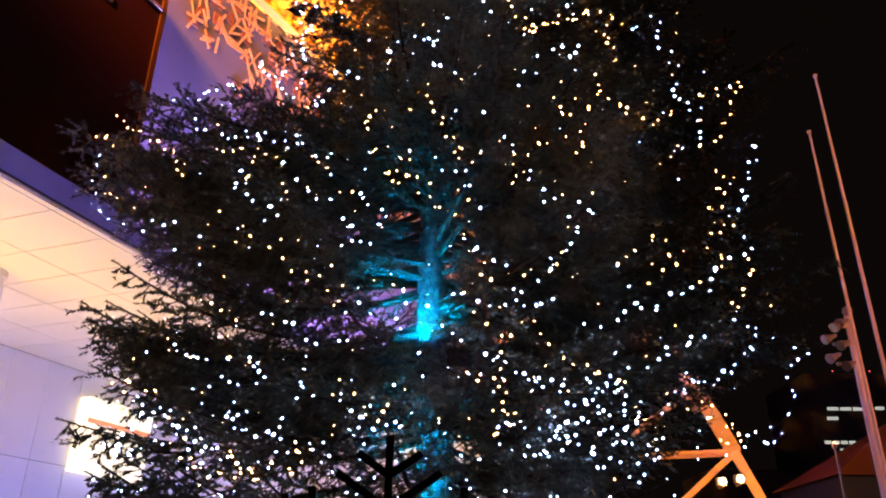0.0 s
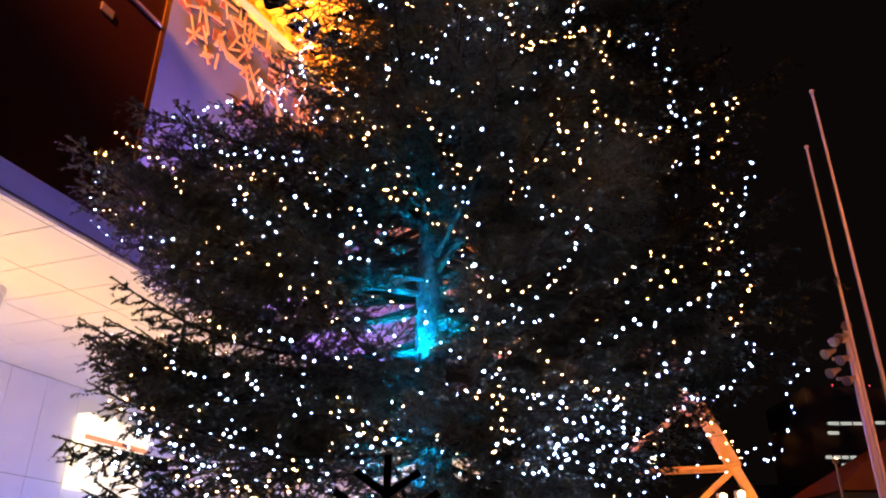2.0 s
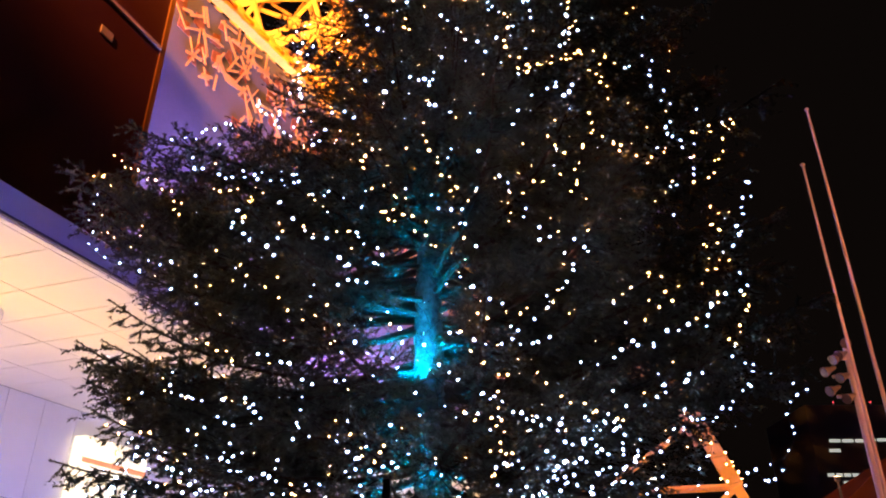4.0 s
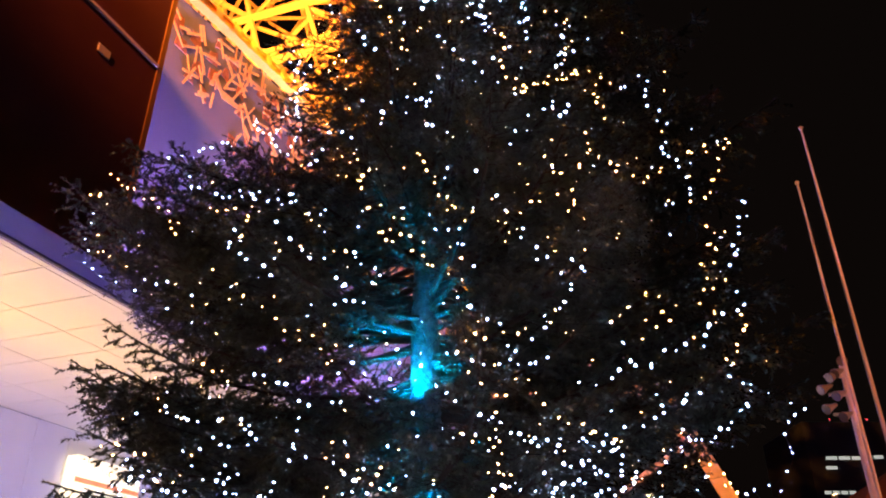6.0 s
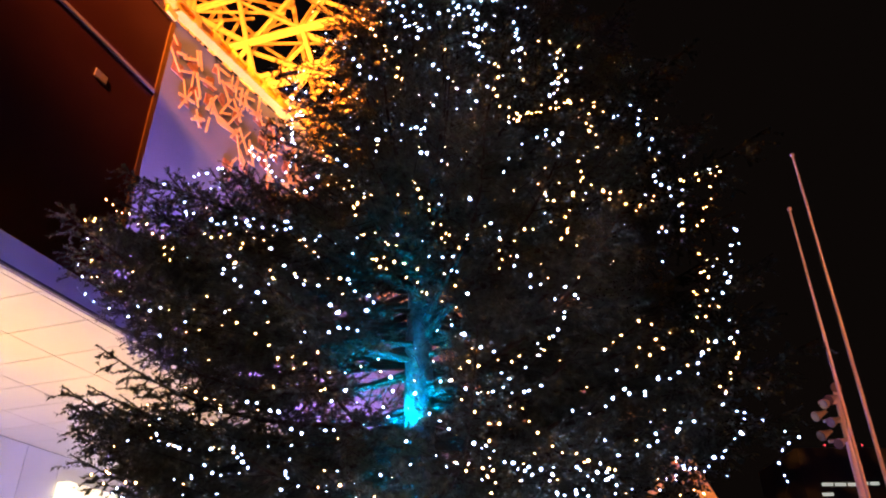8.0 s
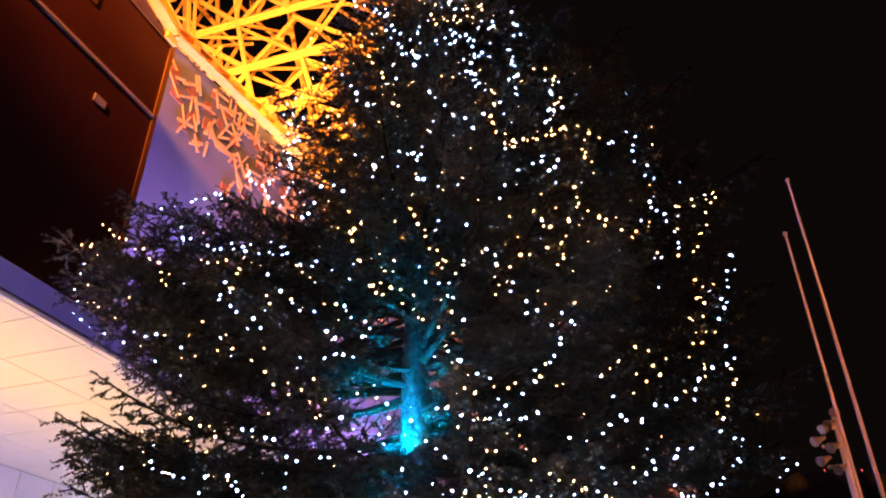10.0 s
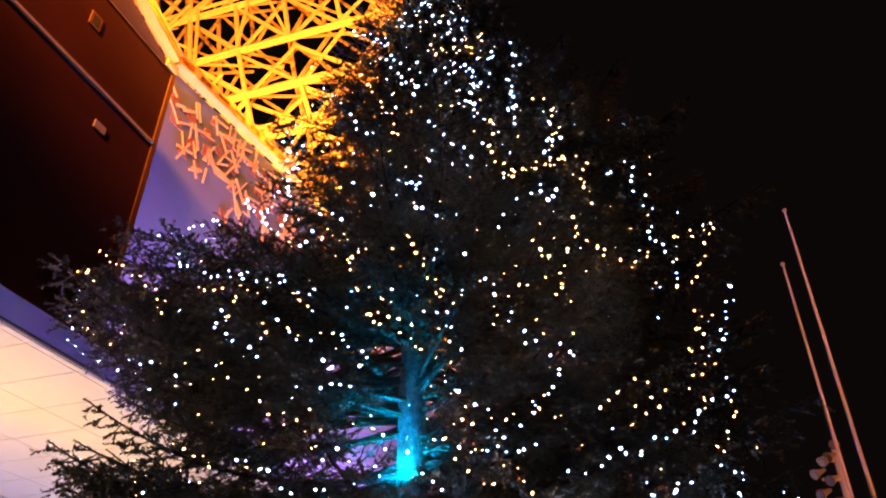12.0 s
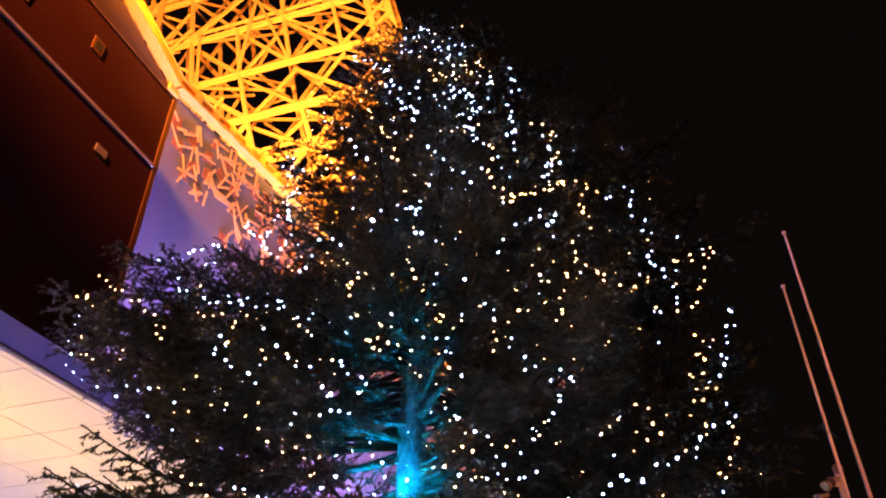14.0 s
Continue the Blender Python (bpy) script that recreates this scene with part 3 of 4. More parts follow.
for i in range(11):                       # faint strings deeper among the boughs
    zc = 1.7 + i * 0.9
    light_string("warm", -0.92, 0.92, zc, zc + 0.35, 40 if zc < 8 else 26, 0.34, sd + i, (0.62, 0.95), 4.0, 0.62)
    light_string("cool", 0.90, -0.92, zc + 0.4, zc + 0.6, 26 if zc < 8 else 22, 0.34, sd + 50 + i, (0.60, 0.95), 3.0, 0.62)
for i in range(3):                        # dense strings low down
    light_string("cool", -0.90, 0.75, 2.0 + 0.35 * i, 2.1 + 0.45 * i, 74, 0.16, sd + 80 + i, (0.8, 1.0), 5.0, 0.7)
# strings over the outer crown, their stops cast onto it from the camera's view
drape("cool", ((1.84, -2.92, 6.10), (1.59, -3.03, 5.81), (2.01, -2.84, 6.09), (1.90, -2.90, 5.90), (1.94, -2.88, 5.76), (2.03, -2.85, 5.65), (2.01, -2.89, 5.47), (1.92, -2.96, 5.27), (2.05, -2.90, 5.26), (1.99, -2.96, 5.09), (2.14, -2.91, 4.95), (2.07, -2.91, 4.80)), 19, 300)
drape("cool", ((2.76, -2.47, 5.10), (2.69, -2.55, 4.93), (2.65, -2.53, 4.83), (2.68, -2.45, 4.72), (2.31, -2.96, 4.25), (2.38, -2.91, 4.20), (2.40, -2.85, 3.99), (2.27, -2.88, 3.86), (2.08, -2.94, 3.72), (2.09, -2.92, 3.66)), 17, 301)
drape("cool", ((1.82, -3.03, 3.54), (1.72, -3.07, 3.48), (1.56, -3.12, 3.37), (1.49, -3.15, 3.35), (1.37, -3.19, 3.35), (1.23, -3.22, 3.23), (1.00, -3.29, 3.18)), 11, 302)
drape("cool", ((0.42, -3.40, 4.81), (0.54, -3.42, 4.45), (0.70, -3.43, 4.27), (0.69, -3.44, 4.18), (0.78, -3.43, 4.09), (0.84, -3.43, 4.00), (1.08, -3.38, 4.02), (1.10, -3.37, 3.96)), 12, 303)
drape("cool", ((1.04, -3.36, 3.82), (0.99, -3.36, 3.76), (0.93, -3.37, 3.70), (0.85, -3.37, 3.61), (0.78, -3.38, 3.55), (0.62, -3.39, 3.36), (0.70, -3.36, 3.30), (0.79, -3.35, 3.29)), 12, 304)
drape("cool", ((0.19, -3.42, 3.32), (0.25, -3.42, 3.29), (0.35, -3.41, 3.25), (0.43, -3.40, 3.23), (0.56, -3.38, 3.26), (0.64, -3.37, 3.28)), 7, 305)
drape("cool", ((1.56, -3.07, 3.03), (1.61, -3.05, 3.08), (1.68, -3.02, 3.10), (1.79, -2.97, 3.11), (1.78, -2.99, 3.16), (1.92, -2.92, 3.21), (2.00, -2.88, 3.24)), 10, 306)
drape("cool", ((2.20, -2.78, 3.37), (2.45, -2.61, 3.43), (2.47, -2.57, 3.35), (2.36, -2.64, 3.27), (2.42, -2.57, 3.19), (2.27, -2.67, 3.13), (2.04, -2.80, 2.99), (1.83, -2.88, 2.90)), 13, 307)
drape("cool", ((3.02, -2.05, 3.44), (3.14, -1.86, 3.39), (2.86, -2.16, 3.24), (2.81, -2.18, 3.13), (2.91, -2.02, 3.04), (2.94, -1.91, 2.96), (2.72, -1.96, 2.79)), 9, 308)
drape("cool", ((-3.37, -1.36, 5.58), (-3.47, -1.39, 5.36), (-3.43, -1.38, 5.19), (-3.33, -1.34, 5.08), (-3.38, -1.36, 5.04), (-3.28, -1.32, 4.95), (-3.20, -1.28, 4.88), (-2.49, -2.31, 4.32), (-2.23, -2.56, 4.23), (-2.01, -2.74, 4.12), (-1.91, -2.81, 4.11)), 16, 309)
drape("cool", ((-2.86, -1.15, 6.42), (-2.68, -1.08, 6.50), (-2.60, -1.04, 6.60), (-2.50, -1.00, 6.70), (-2.40, -0.96, 6.78), (-2.31, -0.93, 6.83), (-2.31, -0.93, 6.55), (-2.43, -0.98, 6.46), (-2.53, -1.02, 6.45)), 13, 310)
drape("cool", ((-2.65, -1.07, 6.25), (-2.60, -1.04, 6.11), (-1.63, -2.98, 4.81), (-1.49, -3.05, 4.73), (-1.36, -3.11, 4.70), (-1.29, -3.14, 4.70), (-1.15, -3.20, 4.65), (-1.07, -3.22, 4.58), (-0.99, -3.25, 4.64), (-0.96, -3.26, 4.60)), 20, 311)
drape("cool", ((-2.08, -0.83, 7.26), (-2.07, -0.83, 7.11), (-1.91, -0.77, 7.00), (-1.81, -0.73, 6.92), (-1.65, -0.91, 6.67), (-1.47, -1.19, 6.63), (-1.53, -0.94, 7.17), (-1.68, -0.67, 7.56), (-1.67, -0.67, 7.78), (-1.59, -0.64, 8.03), (-1.54, -0.62, 8.29)), 26, 312)
drape("cool", ((-1.45, -3.07, 4.47), (-1.47, -3.06, 4.31), (-1.39, -3.10, 4.22), (-1.29, -3.14, 4.15), (-1.16, -3.19, 4.06), (-1.05, -3.23, 3.99)), 7, 313)
drape("cool", ((-0.83, -3.29, 4.88), (-0.83, -3.21, 4.98), (-0.70, -3.33, 5.13), (-0.63, -3.34, 5.11), (-0.56, -3.35, 5.11)), 7, 314)
drape("cool", ((-0.33, -3.35, 5.36), (-0.32, -3.36, 5.26), (-0.14, -3.34, 5.56), (-0.02, -3.36, 5.41), (0.02, -3.34, 5.57), (0.04, -3.38, 5.14), (0.15, -3.38, 5.13)), 13, 315)
drape("cool", ((0.69, -3.34, 5.11), (0.73, -3.32, 5.22), (0.82, -3.29, 5.33), (1.03, -3.24, 5.44), (1.09, -3.23, 5.39), (1.18, -3.20, 5.49)), 9, 316)
drape("cool", ((-1.11, -3.21, 3.27), (-0.88, -3.28, 3.16), (-0.78, -3.31, 3.05), (-0.55, -3.35, 3.01), (-0.45, -3.40, 3.30), (-0.15, -3.40, 3.07), (-0.18, -3.43, 3.35)), 16, 317)
drape("cool", ((-0.47, -3.47, 4.01), (-0.43, -3.47, 3.98), (-0.29, -3.47, 3.87), (-0.37, -3.44, 3.66), (-0.53, -3.43, 3.67)), 8, 318)
drape("cool", ((0.11, -3.47, 4.23), (0.23, -3.47, 4.20), (0.34, -3.48, 4.02), (0.24, -3.45, 3.66), (0.39, -3.44, 3.60), (0.48, -3.42, 3.51)), 10, 319)
drape("cool", ((-1.78, -2.89, 3.14), (-1.65, -2.97, 3.04), (-1.46, -3.07, 2.97), (-1.12, -3.21, 2.92), (-1.08, -3.21, 2.86)), 11, 320)
drape("cool", ((-1.05, -3.23, 4.38), (-0.89, -3.28, 4.13), (-0.70, -3.43, 4.00), (-0.53, -3.44, 3.83), (-0.60, -3.42, 3.67)), 9, 321)
drape("cool", ((-1.09, -0.43, 10.77), (-0.99, -0.39, 10.59), (-0.82, -0.79, 10.28), (-0.69, -1.07, 9.76), (-0.56, -1.19, 9.60), (-0.43, -1.31, 9.35), (-0.33, -1.81, 8.62), (-0.54, -1.31, 9.19)), 16, 322)
drape("cool", ((0.04, -0.90, 10.83), (-0.11, -0.95, 10.64), (-0.26, -1.03, 10.32), (-0.33, -1.14, 10.04), (-0.18, -1.24, 9.83), (0.12, -1.02, 10.38), (0.24, -1.22, 9.93), (0.40, -1.06, 10.24), (0.57, -1.03, 10.28), (0.67, -1.25, 9.98), (0.39, -1.29, 9.79), (0.31, -1.40, 9.49), (0.53, -1.43, 9.40)), 27, 323)
drape("cool", ((0.15, -2.10, 8.09), (0.23, -2.06, 8.17), (0.36, -2.11, 8.07), (0.35, -1.88, 8.53), (0.43, -1.98, 8.32), (0.52, -2.37, 7.73), (0.63, -1.98, 8.33), (0.82, -1.81, 8.72), (0.84, -1.89, 8.53)), 19, 324)
drape("cool", ((0.53, -2.54, 7.51), (0.48, -2.96, 6.91), (0.51, -3.06, 6.63), (0.57, -3.14, 6.38), (0.49, -3.10, 6.52), (0.45, -3.03, 6.73), (0.57, -2.92, 7.00), (0.68, -2.64, 7.37)), 19, 325)
drape("cool", ((1.18, -1.32, 9.44), (1.12, -1.79, 8.75), (1.14, -1.88, 8.50), (0.92, -2.49, 7.57), (0.87, -2.84, 7.06), (0.88, -2.98, 6.79), (0.90, -3.03, 6.61), (0.86, -3.11, 6.36), (0.81, -3.04, 6.62)), 17, 326)
drape("cool", ((-1.41, -0.56, 9.41), (-1.36, -0.54, 9.24), (-1.17, -0.91, 8.85), (-1.07, -1.06, 8.72), (-0.96, -1.27, 8.27), (-0.57, -3.13, 6.35), (-0.51, -3.24, 6.11), (-0.40, -3.25, 6.09)), 10, 327)
drape("cool", ((0.09, -3.19, 6.31), (0.15, -3.23, 6.18), (0.26, -3.25, 6.10), (0.27, -3.29, 5.96), (0.38, -3.29, 5.94), (0.45, -3.29, 5.85), (0.53, -3.28, 5.85), (0.52, -3.28, 5.91)), 10, 328)
drape("cool", ((-1.62, -0.65, 8.57), (-1.72, -0.69, 8.34), (-1.65, -0.66, 8.17), (-1.73, -0.69, 7.95), (-1.53, -0.69, 7.81), (-1.73, -0.69, 7.67), (-1.58, -0.78, 7.38), (-1.75, -0.70, 7.31), (-1.85, -0.74, 7.06)), 26, 329)
drape("cool", ((1.16, -3.05, 6.41), (1.20, -3.07, 6.29), (1.16, -3.12, 6.14), (1.09, -3.17, 6.03), (1.16, -3.16, 5.99), (1.24, -3.10, 6.16)), 8, 330)
drape("cool", ((-0.28, -2.12, 8.02), (-0.16, -2.82, 7.15), (-0.10, -2.61, 7.42), (-0.03, -2.95, 6.99), (-0.07, -3.01, 6.81), (0.00, -2.05, 8.19), (-0.37, -1.94, 8.35)), 15, 331)
drape("cool", ((0.02, -3.42, 3.24), (0.17, -3.40, 3.02), (0.42, -3.37, 2.92), (0.55, -3.34, 2.82), (0.69, -3.31, 2.79), (0.84, -3.27, 2.77), (0.93, -3.23, 2.70)), 15, 332)
drape("cool", ((0.89, -3.23, 2.63), (1.01, -3.20, 2.71), (1.12, -3.15, 2.67), (1.04, -3.17, 2.61), (0.96, -3.19, 2.53), (1.11, -3.13, 2.51), (1.21, -3.09, 2.52), (1.31, -3.04, 2.46)), 22, 333)
drape("cool", ((0.42, -3.32, 2.47), (0.52, -3.30, 2.51), (0.66, -3.27, 2.50), (0.81, -3.23, 2.45), (0.88, -3.21, 2.42), (0.73, -3.24, 2.32), (0.63, -3.27, 2.41), (0.55, -3.28, 2.31)), 24, 334)
drape("cool", ((1.09, -3.20, 2.82), (1.24, -3.14, 2.80), (1.32, -3.09, 2.74), (1.30, -3.07, 2.65), (1.41, -3.00, 2.61), (1.27, -3.06, 2.54)), 14, 335)
drape("cool", ((0.81, -3.24, 2.59), (0.89, -3.22, 2.54), (0.85, -3.22, 2.47), (0.95, -3.18, 2.43), (1.03, -3.15, 2.38), (1.10, -3.11, 2.30), (1.22, -3.07, 2.34)), 16, 336)
drape("cool", ((-2.60, -2.18, 2.57), (-2.37, -2.38, 2.38), (-2.42, -2.31, 2.27), (-2.27, -2.50, 2.52), (-2.13, -2.60, 2.41), (-2.07, -2.67, 2.57)), 17, 337)
drape("cool", ((-1.93, -2.79, 2.72), (-1.89, -2.80, 2.59), (-1.95, -2.77, 2.67), (-1.67, -2.93, 2.56), (-1.53, -3.00, 2.53), (-1.43, -3.03, 2.44), (-1.56, -2.97, 2.41), (-1.38, -3.05, 2.38)), 16, 338)
drape("cool", ((-1.28, -3.11, 2.59), (-1.19, -3.14, 2.51), (-1.11, -3.16, 2.47), (-1.03, -3.18, 2.43), (-0.96, -3.21, 2.46), (-0.89, -3.24, 2.54)), 11, 339)
drape("cool", ((-0.45, -3.32, 2.46), (-0.38, -3.33, 2.53), (-0.31, -3.33, 2.43), (-0.21, -3.34, 2.50), (-0.35, -3.34, 2.60), (-0.46, -3.33, 2.56)), 13, 340)
drape("cool", ((2.89, -1.72, 2.81), (2.98, -1.42, 2.75), (2.57, -2.01, 2.68), (2.41, -2.23, 2.69), (2.36, -2.20, 2.61)), 7, 341)
drape("warm", ((1.12, -2.87, 6.94), (1.26, -2.93, 6.80), (1.27, -2.97, 6.63), (1.27, -3.03, 6.39), (1.22, -3.08, 6.24), (1.24, -3.14, 5.93), (1.26, -3.14, 5.90)), 12, 342)
drape("warm", ((0.67, -3.14, 6.35), (0.66, -3.22, 6.11), (0.63, -3.26, 5.91), (0.64, -3.27, 5.84), (0.73, -3.27, 5.72), (0.80, -3.26, 5.67), (0.87, -3.24, 5.71), (0.95, -3.22, 5.78), (1.02, -3.20, 5.81), (1.20, -3.15, 5.87)), 19, 343)
drape("warm", ((-0.77, -1.28, 8.79), (-0.53, -2.62, 7.32), (-0.47, -2.91, 6.94), (-0.36, -3.03, 6.68), (-0.24, -3.17, 6.33), (-0.22, -3.30, 5.95), (-0.13, -3.29, 6.01)), 11, 344)
drape("warm", ((-1.53, -0.61, 9.82), (-1.57, -0.63, 9.45), (-1.61, -0.64, 9.11), (-1.44, -0.58, 8.90), (-1.12, -1.24, 7.85), (-0.65, -3.27, 5.97), (-1.21, -1.20, 7.66)), 15, 345)
drape("warm", ((0.09, -1.56, 9.13), (0.30, -1.72, 8.85), (0.77, -1.35, 9.61), (0.76, -1.40, 9.44), (0.51, -1.75, 8.83), (0.16, -1.82, 8.64)), 17, 346)
drape("warm", ((0.73, -3.28, 5.60), (0.79, -3.27, 5.62), (0.87, -3.25, 5.68), (1.00, -3.21, 5.75), (1.12, -3.18, 5.82), (1.25, -3.14, 5.88), (1.27, -3.13, 5.91)), 11, 347)
drape("warm", ((1.46, -3.08, 5.97), (1.46, -3.08, 5.86), (1.41, -3.11, 5.64), (1.44, -3.11, 5.61), (1.46, -3.12, 5.43)), 8, 348)
drape("warm", ((1.27, -3.21, 5.22), (1.28, -3.22, 5.13), (1.28, -3.23, 5.02), (1.46, -3.18, 5.02), (1.44, -3.19, 4.96), (1.45, -3.18, 4.85)), 9, 349)
drape("warm", ((1.16, -3.27, 4.93), (1.15, -3.27, 4.83), (1.12, -3.28, 4.67), (1.10, -3.31, 4.51), (0.99, -3.36, 4.41)), 10, 350)
drape("warm", ((2.19, -2.81, 5.37), (2.39, -2.66, 5.52), (2.50, -2.58, 5.52), (2.73, -2.35, 5.79), (2.79, -2.30, 5.81), (2.60, -2.51, 5.50), (2.41, -2.72, 5.14), (2.34, -2.78, 5.05), (2.25, -2.83, 4.89), (2.16, -2.87, 4.84)), 15, 351)
drape("warm", ((1.45, -3.19, 4.95), (1.58, -3.14, 4.91), (1.67, -3.10, 4.84), (1.81, -3.06, 4.94), (1.92, -3.00, 5.03)), 7, 352)
drape("warm", ((2.31, -2.71, 4.66), (2.37, -2.67, 4.66), (2.16, -2.98, 4.38), (2.19, -3.02, 4.24), (2.02, -3.08, 4.14), (2.06, -3.04, 4.02), (2.11, -3.02, 4.03), (2.00, -3.04, 3.89), (2.12, -2.96, 3.85), (2.16, -2.92, 3.79)), 18, 353)
drape("warm", ((2.38, -2.81, 3.87), (2.42, -2.76, 3.80), (2.38, -2.74, 3.69), (2.34, -2.74, 3.60), (2.23, -2.79, 3.52), (2.32, -2.74, 3.55)), 10, 354)
drape("warm", ((1.32, -3.25, 3.64), (1.42, -3.23, 3.70), (1.53, -3.23, 3.86), (1.68, -3.16, 3.84), (1.75, -3.11, 3.74), (1.61, -3.14, 3.62)), 8, 355)
drape("warm", ((-0.04, -3.41, 4.90), (0.04, -3.42, 4.74), (0.09, -3.43, 4.65), (0.07, -3.44, 4.51), (0.20, -3.44, 4.48), (0.17, -3.46, 4.37), (0.31, -3.45, 4.34), (0.35, -3.45, 4.33)), 14, 356)
drape("warm", ((-0.43, -3.40, 4.77), (-0.42, -3.40, 4.69), (-0.45, -3.41, 4.54), (-0.21, -3.46, 4.32), (-0.24, -3.47, 4.18), (-0.15, -3.46, 4.30)), 12, 357)
drape("warm", ((-3.36, -1.35, 6.07), (-3.28, -1.32, 6.09), (-3.24, -1.30, 5.99), (-3.07, -1.23, 5.99), (-2.96, -1.19, 5.85), (-2.16, -2.63, 4.90), (-2.01, -2.74, 4.67), (-2.03, -2.72, 4.57), (-1.98, -2.76, 4.68)), 15, 358)
drape("warm", ((-3.38, -1.36, 5.83), (-3.45, -1.39, 5.75), (-3.33, -1.34, 5.76), (-3.32, -1.34, 5.19), (-3.28, -1.32, 5.14), (-2.59, -2.20, 4.60), (-2.44, -2.36, 4.68)), 12, 359)
drape("warm", ((-1.09, -3.22, 4.20), (-0.89, -3.28, 4.13), (-0.79, -3.30, 4.09), (-0.75, -3.31, 4.15), (-0.55, -3.45, 4.04)), 9, 360)
drape("warm", ((-1.29, -3.14, 3.82), (-1.03, -3.24, 3.69), (-0.96, -3.26, 3.56), (-0.74, -3.31, 3.45), (-0.67, -3.39, 3.52)), 7, 361)
drape("warm", ((0.52, -3.41, 3.47), (0.61, -3.40, 3.46), (0.77, -3.38, 3.51), (0.81, -3.37, 3.53), (0.87, -3.38, 3.69)), 10, 362)
drape("warm", ((-2.37, -0.95, 6.33), (-1.69, -2.95, 4.70), (-1.49, -3.05, 4.59), (-1.29, -3.14, 4.53), (-1.36, -3.11, 4.36)), 10, 363)
drape("warm", ((0.88, -3.33, 4.87), (0.98, -3.31, 4.83), (1.04, -3.30, 4.73), (0.81, -3.38, 4.49), (0.64, -3.42, 4.42), (0.54, -3.45, 4.17)), 12, 364)
drape("warm", ((-0.32, -3.46, 4.21), (-0.20, -3.48, 4.15), (-0.00, -3.49, 4.10), (-0.02, -3.49, 3.95), (0.19, -3.48, 3.89), (0.30, -3.49, 4.02)), 11, 365)
drape("warm", ((0.30, -3.45, 3.66), (0.44, -3.42, 3.47), (0.26, -3.42, 3.35), (0.40, -3.39, 3.10), (0.51, -3.37, 3.03), (0.50, -3.35, 2.86)), 11, 366)
drape("warm", ((0.73, -3.34, 3.15), (0.83, -3.30, 2.98), (1.01, -3.24, 2.89), (1.13, -3.19, 2.86), (1.33, -3.11, 2.85)), 10, 367)
drape("warm", ((-1.64, -2.98, 3.47), (-1.45, -3.07, 3.28), (-1.29, -3.14, 3.26), (-1.37, -3.11, 3.07), (-1.16, -3.19, 2.90)), 8, 368)
drape("warm", ((0.24, -3.37, 2.81), (0.38, -3.35, 2.78), (0.53, -3.33, 2.75), (0.45, -3.32, 2.57), (0.59, -3.29, 2.56), (0.38, -3.32, 2.47), (0.52, -3.30, 2.47)), 17, 369)
drape("warm", ((1.96, -2.73, 2.79), (2.02, -2.63, 2.71), (2.14, -2.52, 2.69), (2.27, -2.38, 2.68), (2.29, -2.28, 2.59), (2.09, -2.49, 2.56)), 11, 370)
drape("warm", ((-1.72, -2.90, 2.61), (-1.50, -2.98, 2.27), (-1.59, -2.94, 2.34), (-1.45, -2.99, 2.20), (-1.20, -3.10, 2.22)), 13, 371)
drape("warm", ((-1.22, -3.11, 2.36), (-1.17, -3.12, 2.25), (-1.09, -3.15, 2.28), (-1.01, -3.16, 2.18), (-0.77, -3.25, 2.40), (-0.75, -3.25, 2.34), (-0.78, -3.23, 2.24)), 17, 372)
drape("warm", ((-2.23, -2.57, 2.79), (-2.15, -2.63, 2.70), (-2.35, -2.46, 2.98), (-2.08, -2.69, 2.89), (-1.89, -2.82, 2.78)), 9, 373)
drape("warm", ((-0.57, -3.32, 2.67), (-0.54, -3.34, 2.77), (-0.39, -3.34, 2.63), (-0.31, -3.34, 2.53), (-0.21, -3.35, 2.60)), 9, 374)

# ---- flagpoles ----
for x, y, h in ((8.20, 13.70, 12.12), (8.24, 14.5, 11.16)):
    pole = thing("flagpole", Matrix.Translation((x, y, 0)), "tall slender metal flagpole lit dull orange", "flagpole", "pair of flagpoles")
    vs, fs = tube([(0, 0, 0), (0, 0, h * 0.5), (0, 0, h)], [0.046, 0.037, 0.024], 16)
    part("shaft", mesh_of("shaft", vs, fs, POLE, smooth=True), None, pole)
    b = bmesh.new()
    bmesh.ops.create_uvsphere(b, u_segments=12, v_segments=8, radius=0.05)
    bmesh.ops.translate(b, vec=(0, 0, h + 0.03), verts=b.verts)
    part("finial", b, POLE, pole)
    vs, fs = tube([(0, 0, 0), (0, 0, 0.05)], [0.2, 0.2], 16)
    part("base_plate", mesh_of("base_plate", vs, fs, GALV), None, pole)

# ---- floodlight mast ----
mast = thing("floodlight_mast", Matrix.Translation((8.66, 15.4, 0)), "steel mast carrying a cluster of unlit floodlights", "floodlight")
vs, fs = tube([(0, 0, 0), (0, 0, 5.4), (0, 0, 7.1)], [0.11, 0.085, 0.05], 16)
part("shaft", mesh_of("shaft", vs, fs, POLE, smooth=True), None, mast)
for z in (6.02, 6.45, 6.85):
    part("crossarm", boxed(-0.42, 0.12, -0.03, 0.03, z - 0.03, z + 0.03, bevel=0.006), POLE, mast)


def lamp_head(parent, m):
    vs, fs = tube([(0, 0, 0), (0.05, 0, 0), (0.14, 0, 0), (0.3, 0, 0), (0.32, 0, 0)], [0.03, 0.045, 0.055, 0.105, 0.11], 14)
    hd = part("lamp_head", mesh_of("lamp_head", vs, fs, GALV, smooth=False), None, parent)
    hd.matrix_basis = m
    vs, fs = tube([(0.322, 0, 0), (0.33, 0, 0)], [0.11, 0.1], 14)
    part("lens", mesh_of("lens", vs, fs, LENS), None, hd)


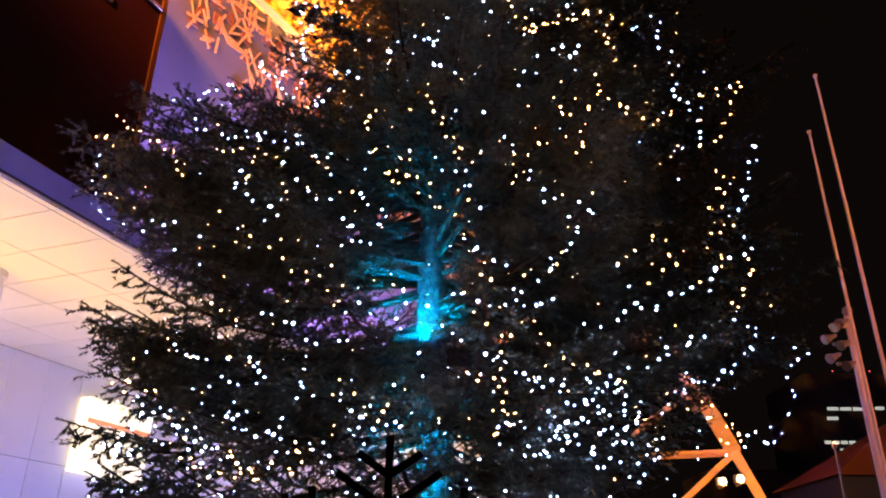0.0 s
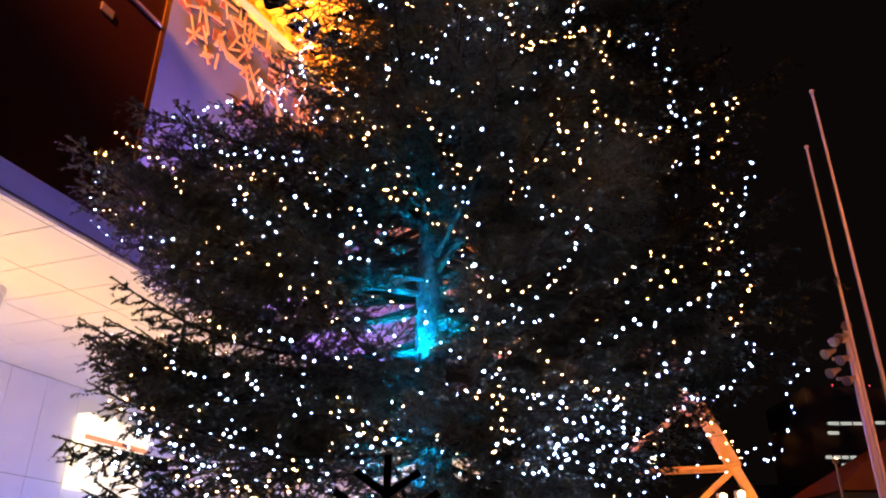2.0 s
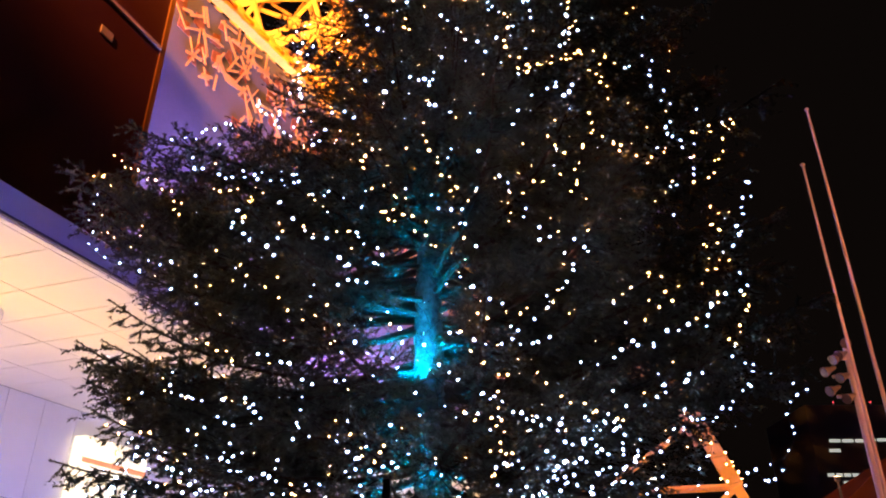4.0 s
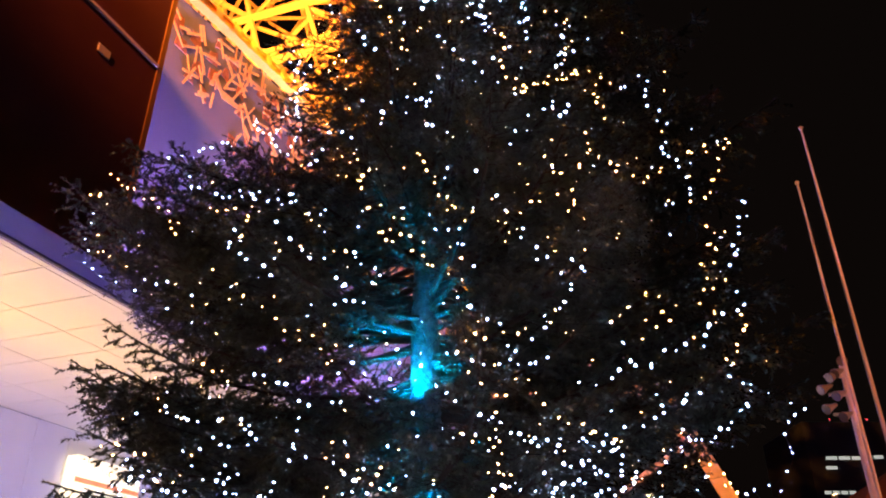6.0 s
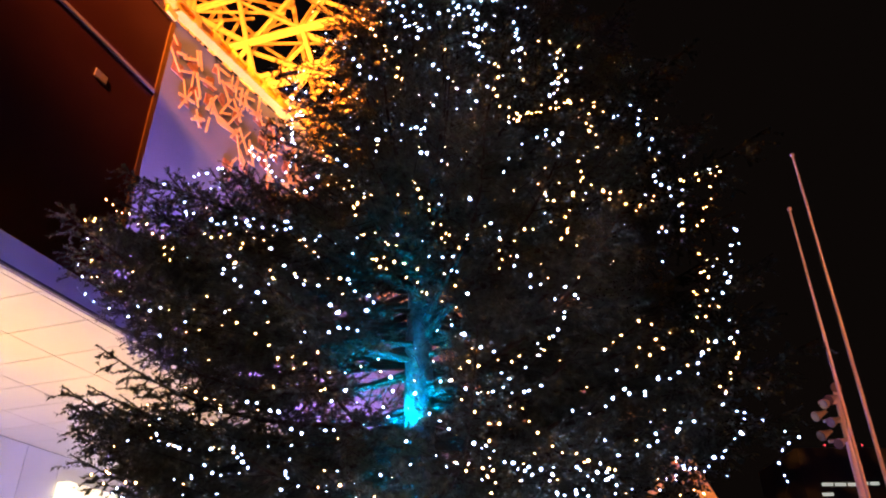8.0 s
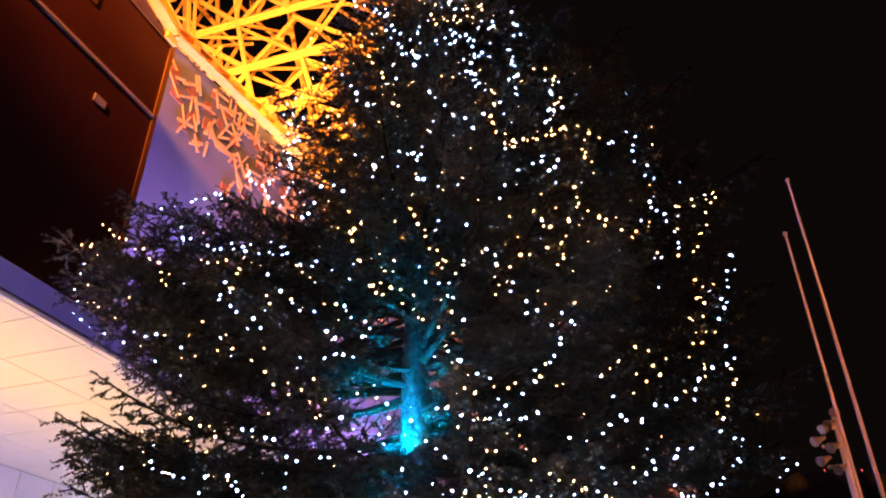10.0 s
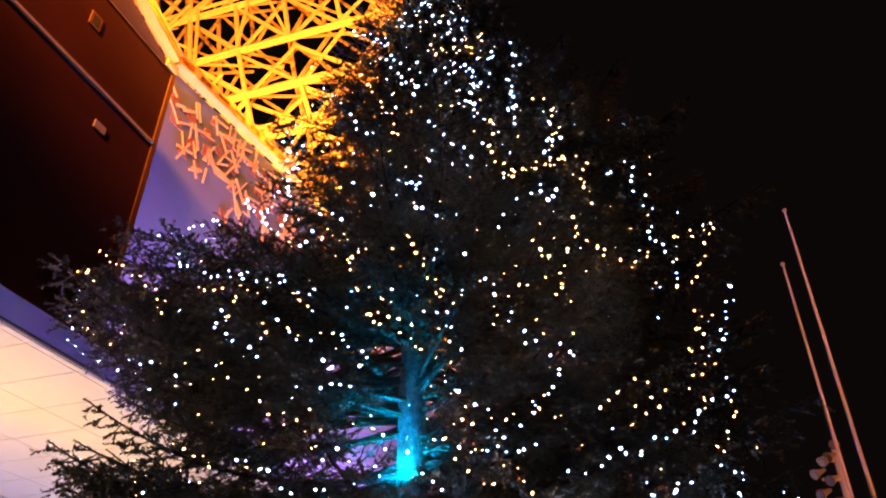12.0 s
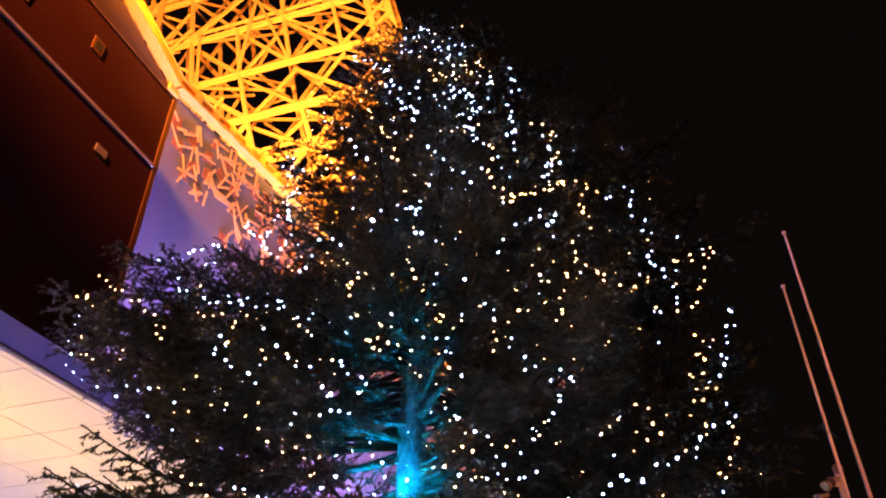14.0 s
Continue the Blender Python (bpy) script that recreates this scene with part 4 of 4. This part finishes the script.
for x, z, ang in ((-0.34, 6.22, 196), (-0.06, 6.05, 205), (-0.34, 6.64, 190), (-0.08, 6.5, 200), (-0.12, 6.9, 196), (-0.02, 6.98, 205), (0.02, 7.22, 240)):
    lamp_head(mast, pose(x, -0.05, z, 0, 0, 0) @ pose(0, 0, 0, 0, 24, ang))

# ---- snowflake decoration ----
flake = thing("snowflake_stand", Matrix.Translation((-0.255, 3.6, 0)), "black metal snowflake decoration on a stand", "decoration")
CZ = 1.55
part("post", boxed(-0.018, 0.018, -0.018, 0.018, 0, CZ, bevel=0.004), BLACK, flake)
for k in range(6):
    spin = pose(0, 0, CZ, 0, -(60 * k + 30), 0)
    ob = part("arm", boxed(0, 0.71, -0.018, 0.018, -0.018, 0.018, bevel=0.004), BLACK, flake)
    ob.matrix_basis = spin
    for at, ln in ((0.53, 0.18), (0.38, 0.29)):
        for sgn in (1, -1):
            ob = part("barb", boxed(0, ln, -0.016, 0.016, -0.018, 0.018, bevel=0.004), BLACK, flake)
            ob.matrix_basis = spin @ pose(at, 0, 0, 0, -56 * sgn, 0)
part("foot", boxed(-0.25, 0.25, -0.2, 0.2, 0, 0.04, bevel=0.006), BLACK, flake)

# ---- far right: roof, lamp post, offices ----
hall = thing("low_hall", Matrix.Translation((31.0, 46.0, 0)), "low building with a sloping orange-brown roof", "building")
part("wall", boxed(-7.7, 13.4, 0, 8.4, 0, 7.98), CONCRETE, hall)
vs = [(-8.1, -0.6, 8.0), (14, -0.6, 8.0), (14, 9, 8.0), (-8.1, 9, 8.0), (-3.0, 1.4, 11.6), (9, 1.4, 11.6)]
fs = [(0, 1, 5, 4), (1, 2, 5), (2, 3, 4, 5), (3, 0, 4), (3, 2, 1, 0)]
part("roof", mesh_of("roof", vs, fs, CANVAS), None, hall)

post = thing("street_lamp", Matrix.Translation((19.35, 38, 0)), "thin pale street lamp post", "street lamp")
vs, fs = tube([(0, 0, 0), (0, 0, 8.2)], [0.09, 0.06], 10)
part("shaft", mesh_of("shaft", vs, fs, POLE), None, post)
part("lamp_head", boxed(-0.12, 0.12, -0.12, 0.12, 8.2, 8.45, bevel=0.04), POLE, post)
# point light added above the unlit post to brighten the hall's sloping roof
lamp("hall_roof_fill", "POINT", (19.35, 38, 8.75), (19.35, 38, 0), 500, (1.0, 0.42, 0.12), 0.1)


def office(name, x, y, w, d, h, lit, label):
    ob = thing(name, Matrix.Translation((x, y, 0)), label, "building")
    part("wall", boxed(-w / 2, w / 2, 0, d, 0, h), CONCRETE, ob)
    for z, x0, n, ww in lit:
        for i in range(n):
            win = part("window", boxed(x0 + i * (ww + 0.35), x0 + i * (ww + 0.35) + ww, -0.08, -0.01, z, z + 0.6), OFFICE, ob)
    return ob


office("office_tower", 86, 150, 26, 20, 42.6, [(35.1, -9.6, 3, 2.2), (35.3, -2.2, 2, 1.8), (35.2, 4, 3, 1.0), (33.2, -10, 1, 2.2), (28.5, -11.4, 4, 1.25), (27.0, -8.6, 1, 0.9), (27.4, -6.8, 1, 0.9), (26.2, -8.2, 3, 0.7)], "dark office tower with a few lit rows of windows")
office("office_block", 64, 160, 18, 20, 25, [(17.6, 4.0, 1, 0.8), (17.8, 7.0, 2, 1.0)], "low dark office block at night")
for x, y, z in ((79.2, 149.9, 42.6), (86.8, 149.9, 42.6)):
    be = thing("beacon", Matrix.Translation((x, y + 0.6, z)), "tiny red aircraft warning light on a rooftop", "beacon", "red beacons")
    vs, fs = tube([(0, 0, 0), (0, 0, 0.5)], [0.06, 0.06], 6)
    part("stem", mesh_of("stem", vs, fs, GALV), None, be)
    b = bmesh.new()
    bmesh.ops.create_icosphere(b, subdivisions=1, radius=0.16)
    bmesh.ops.translate(b, vec=(0, 0, 0.7), verts=b.verts)
    part("lens", b, REDLAMP, be)
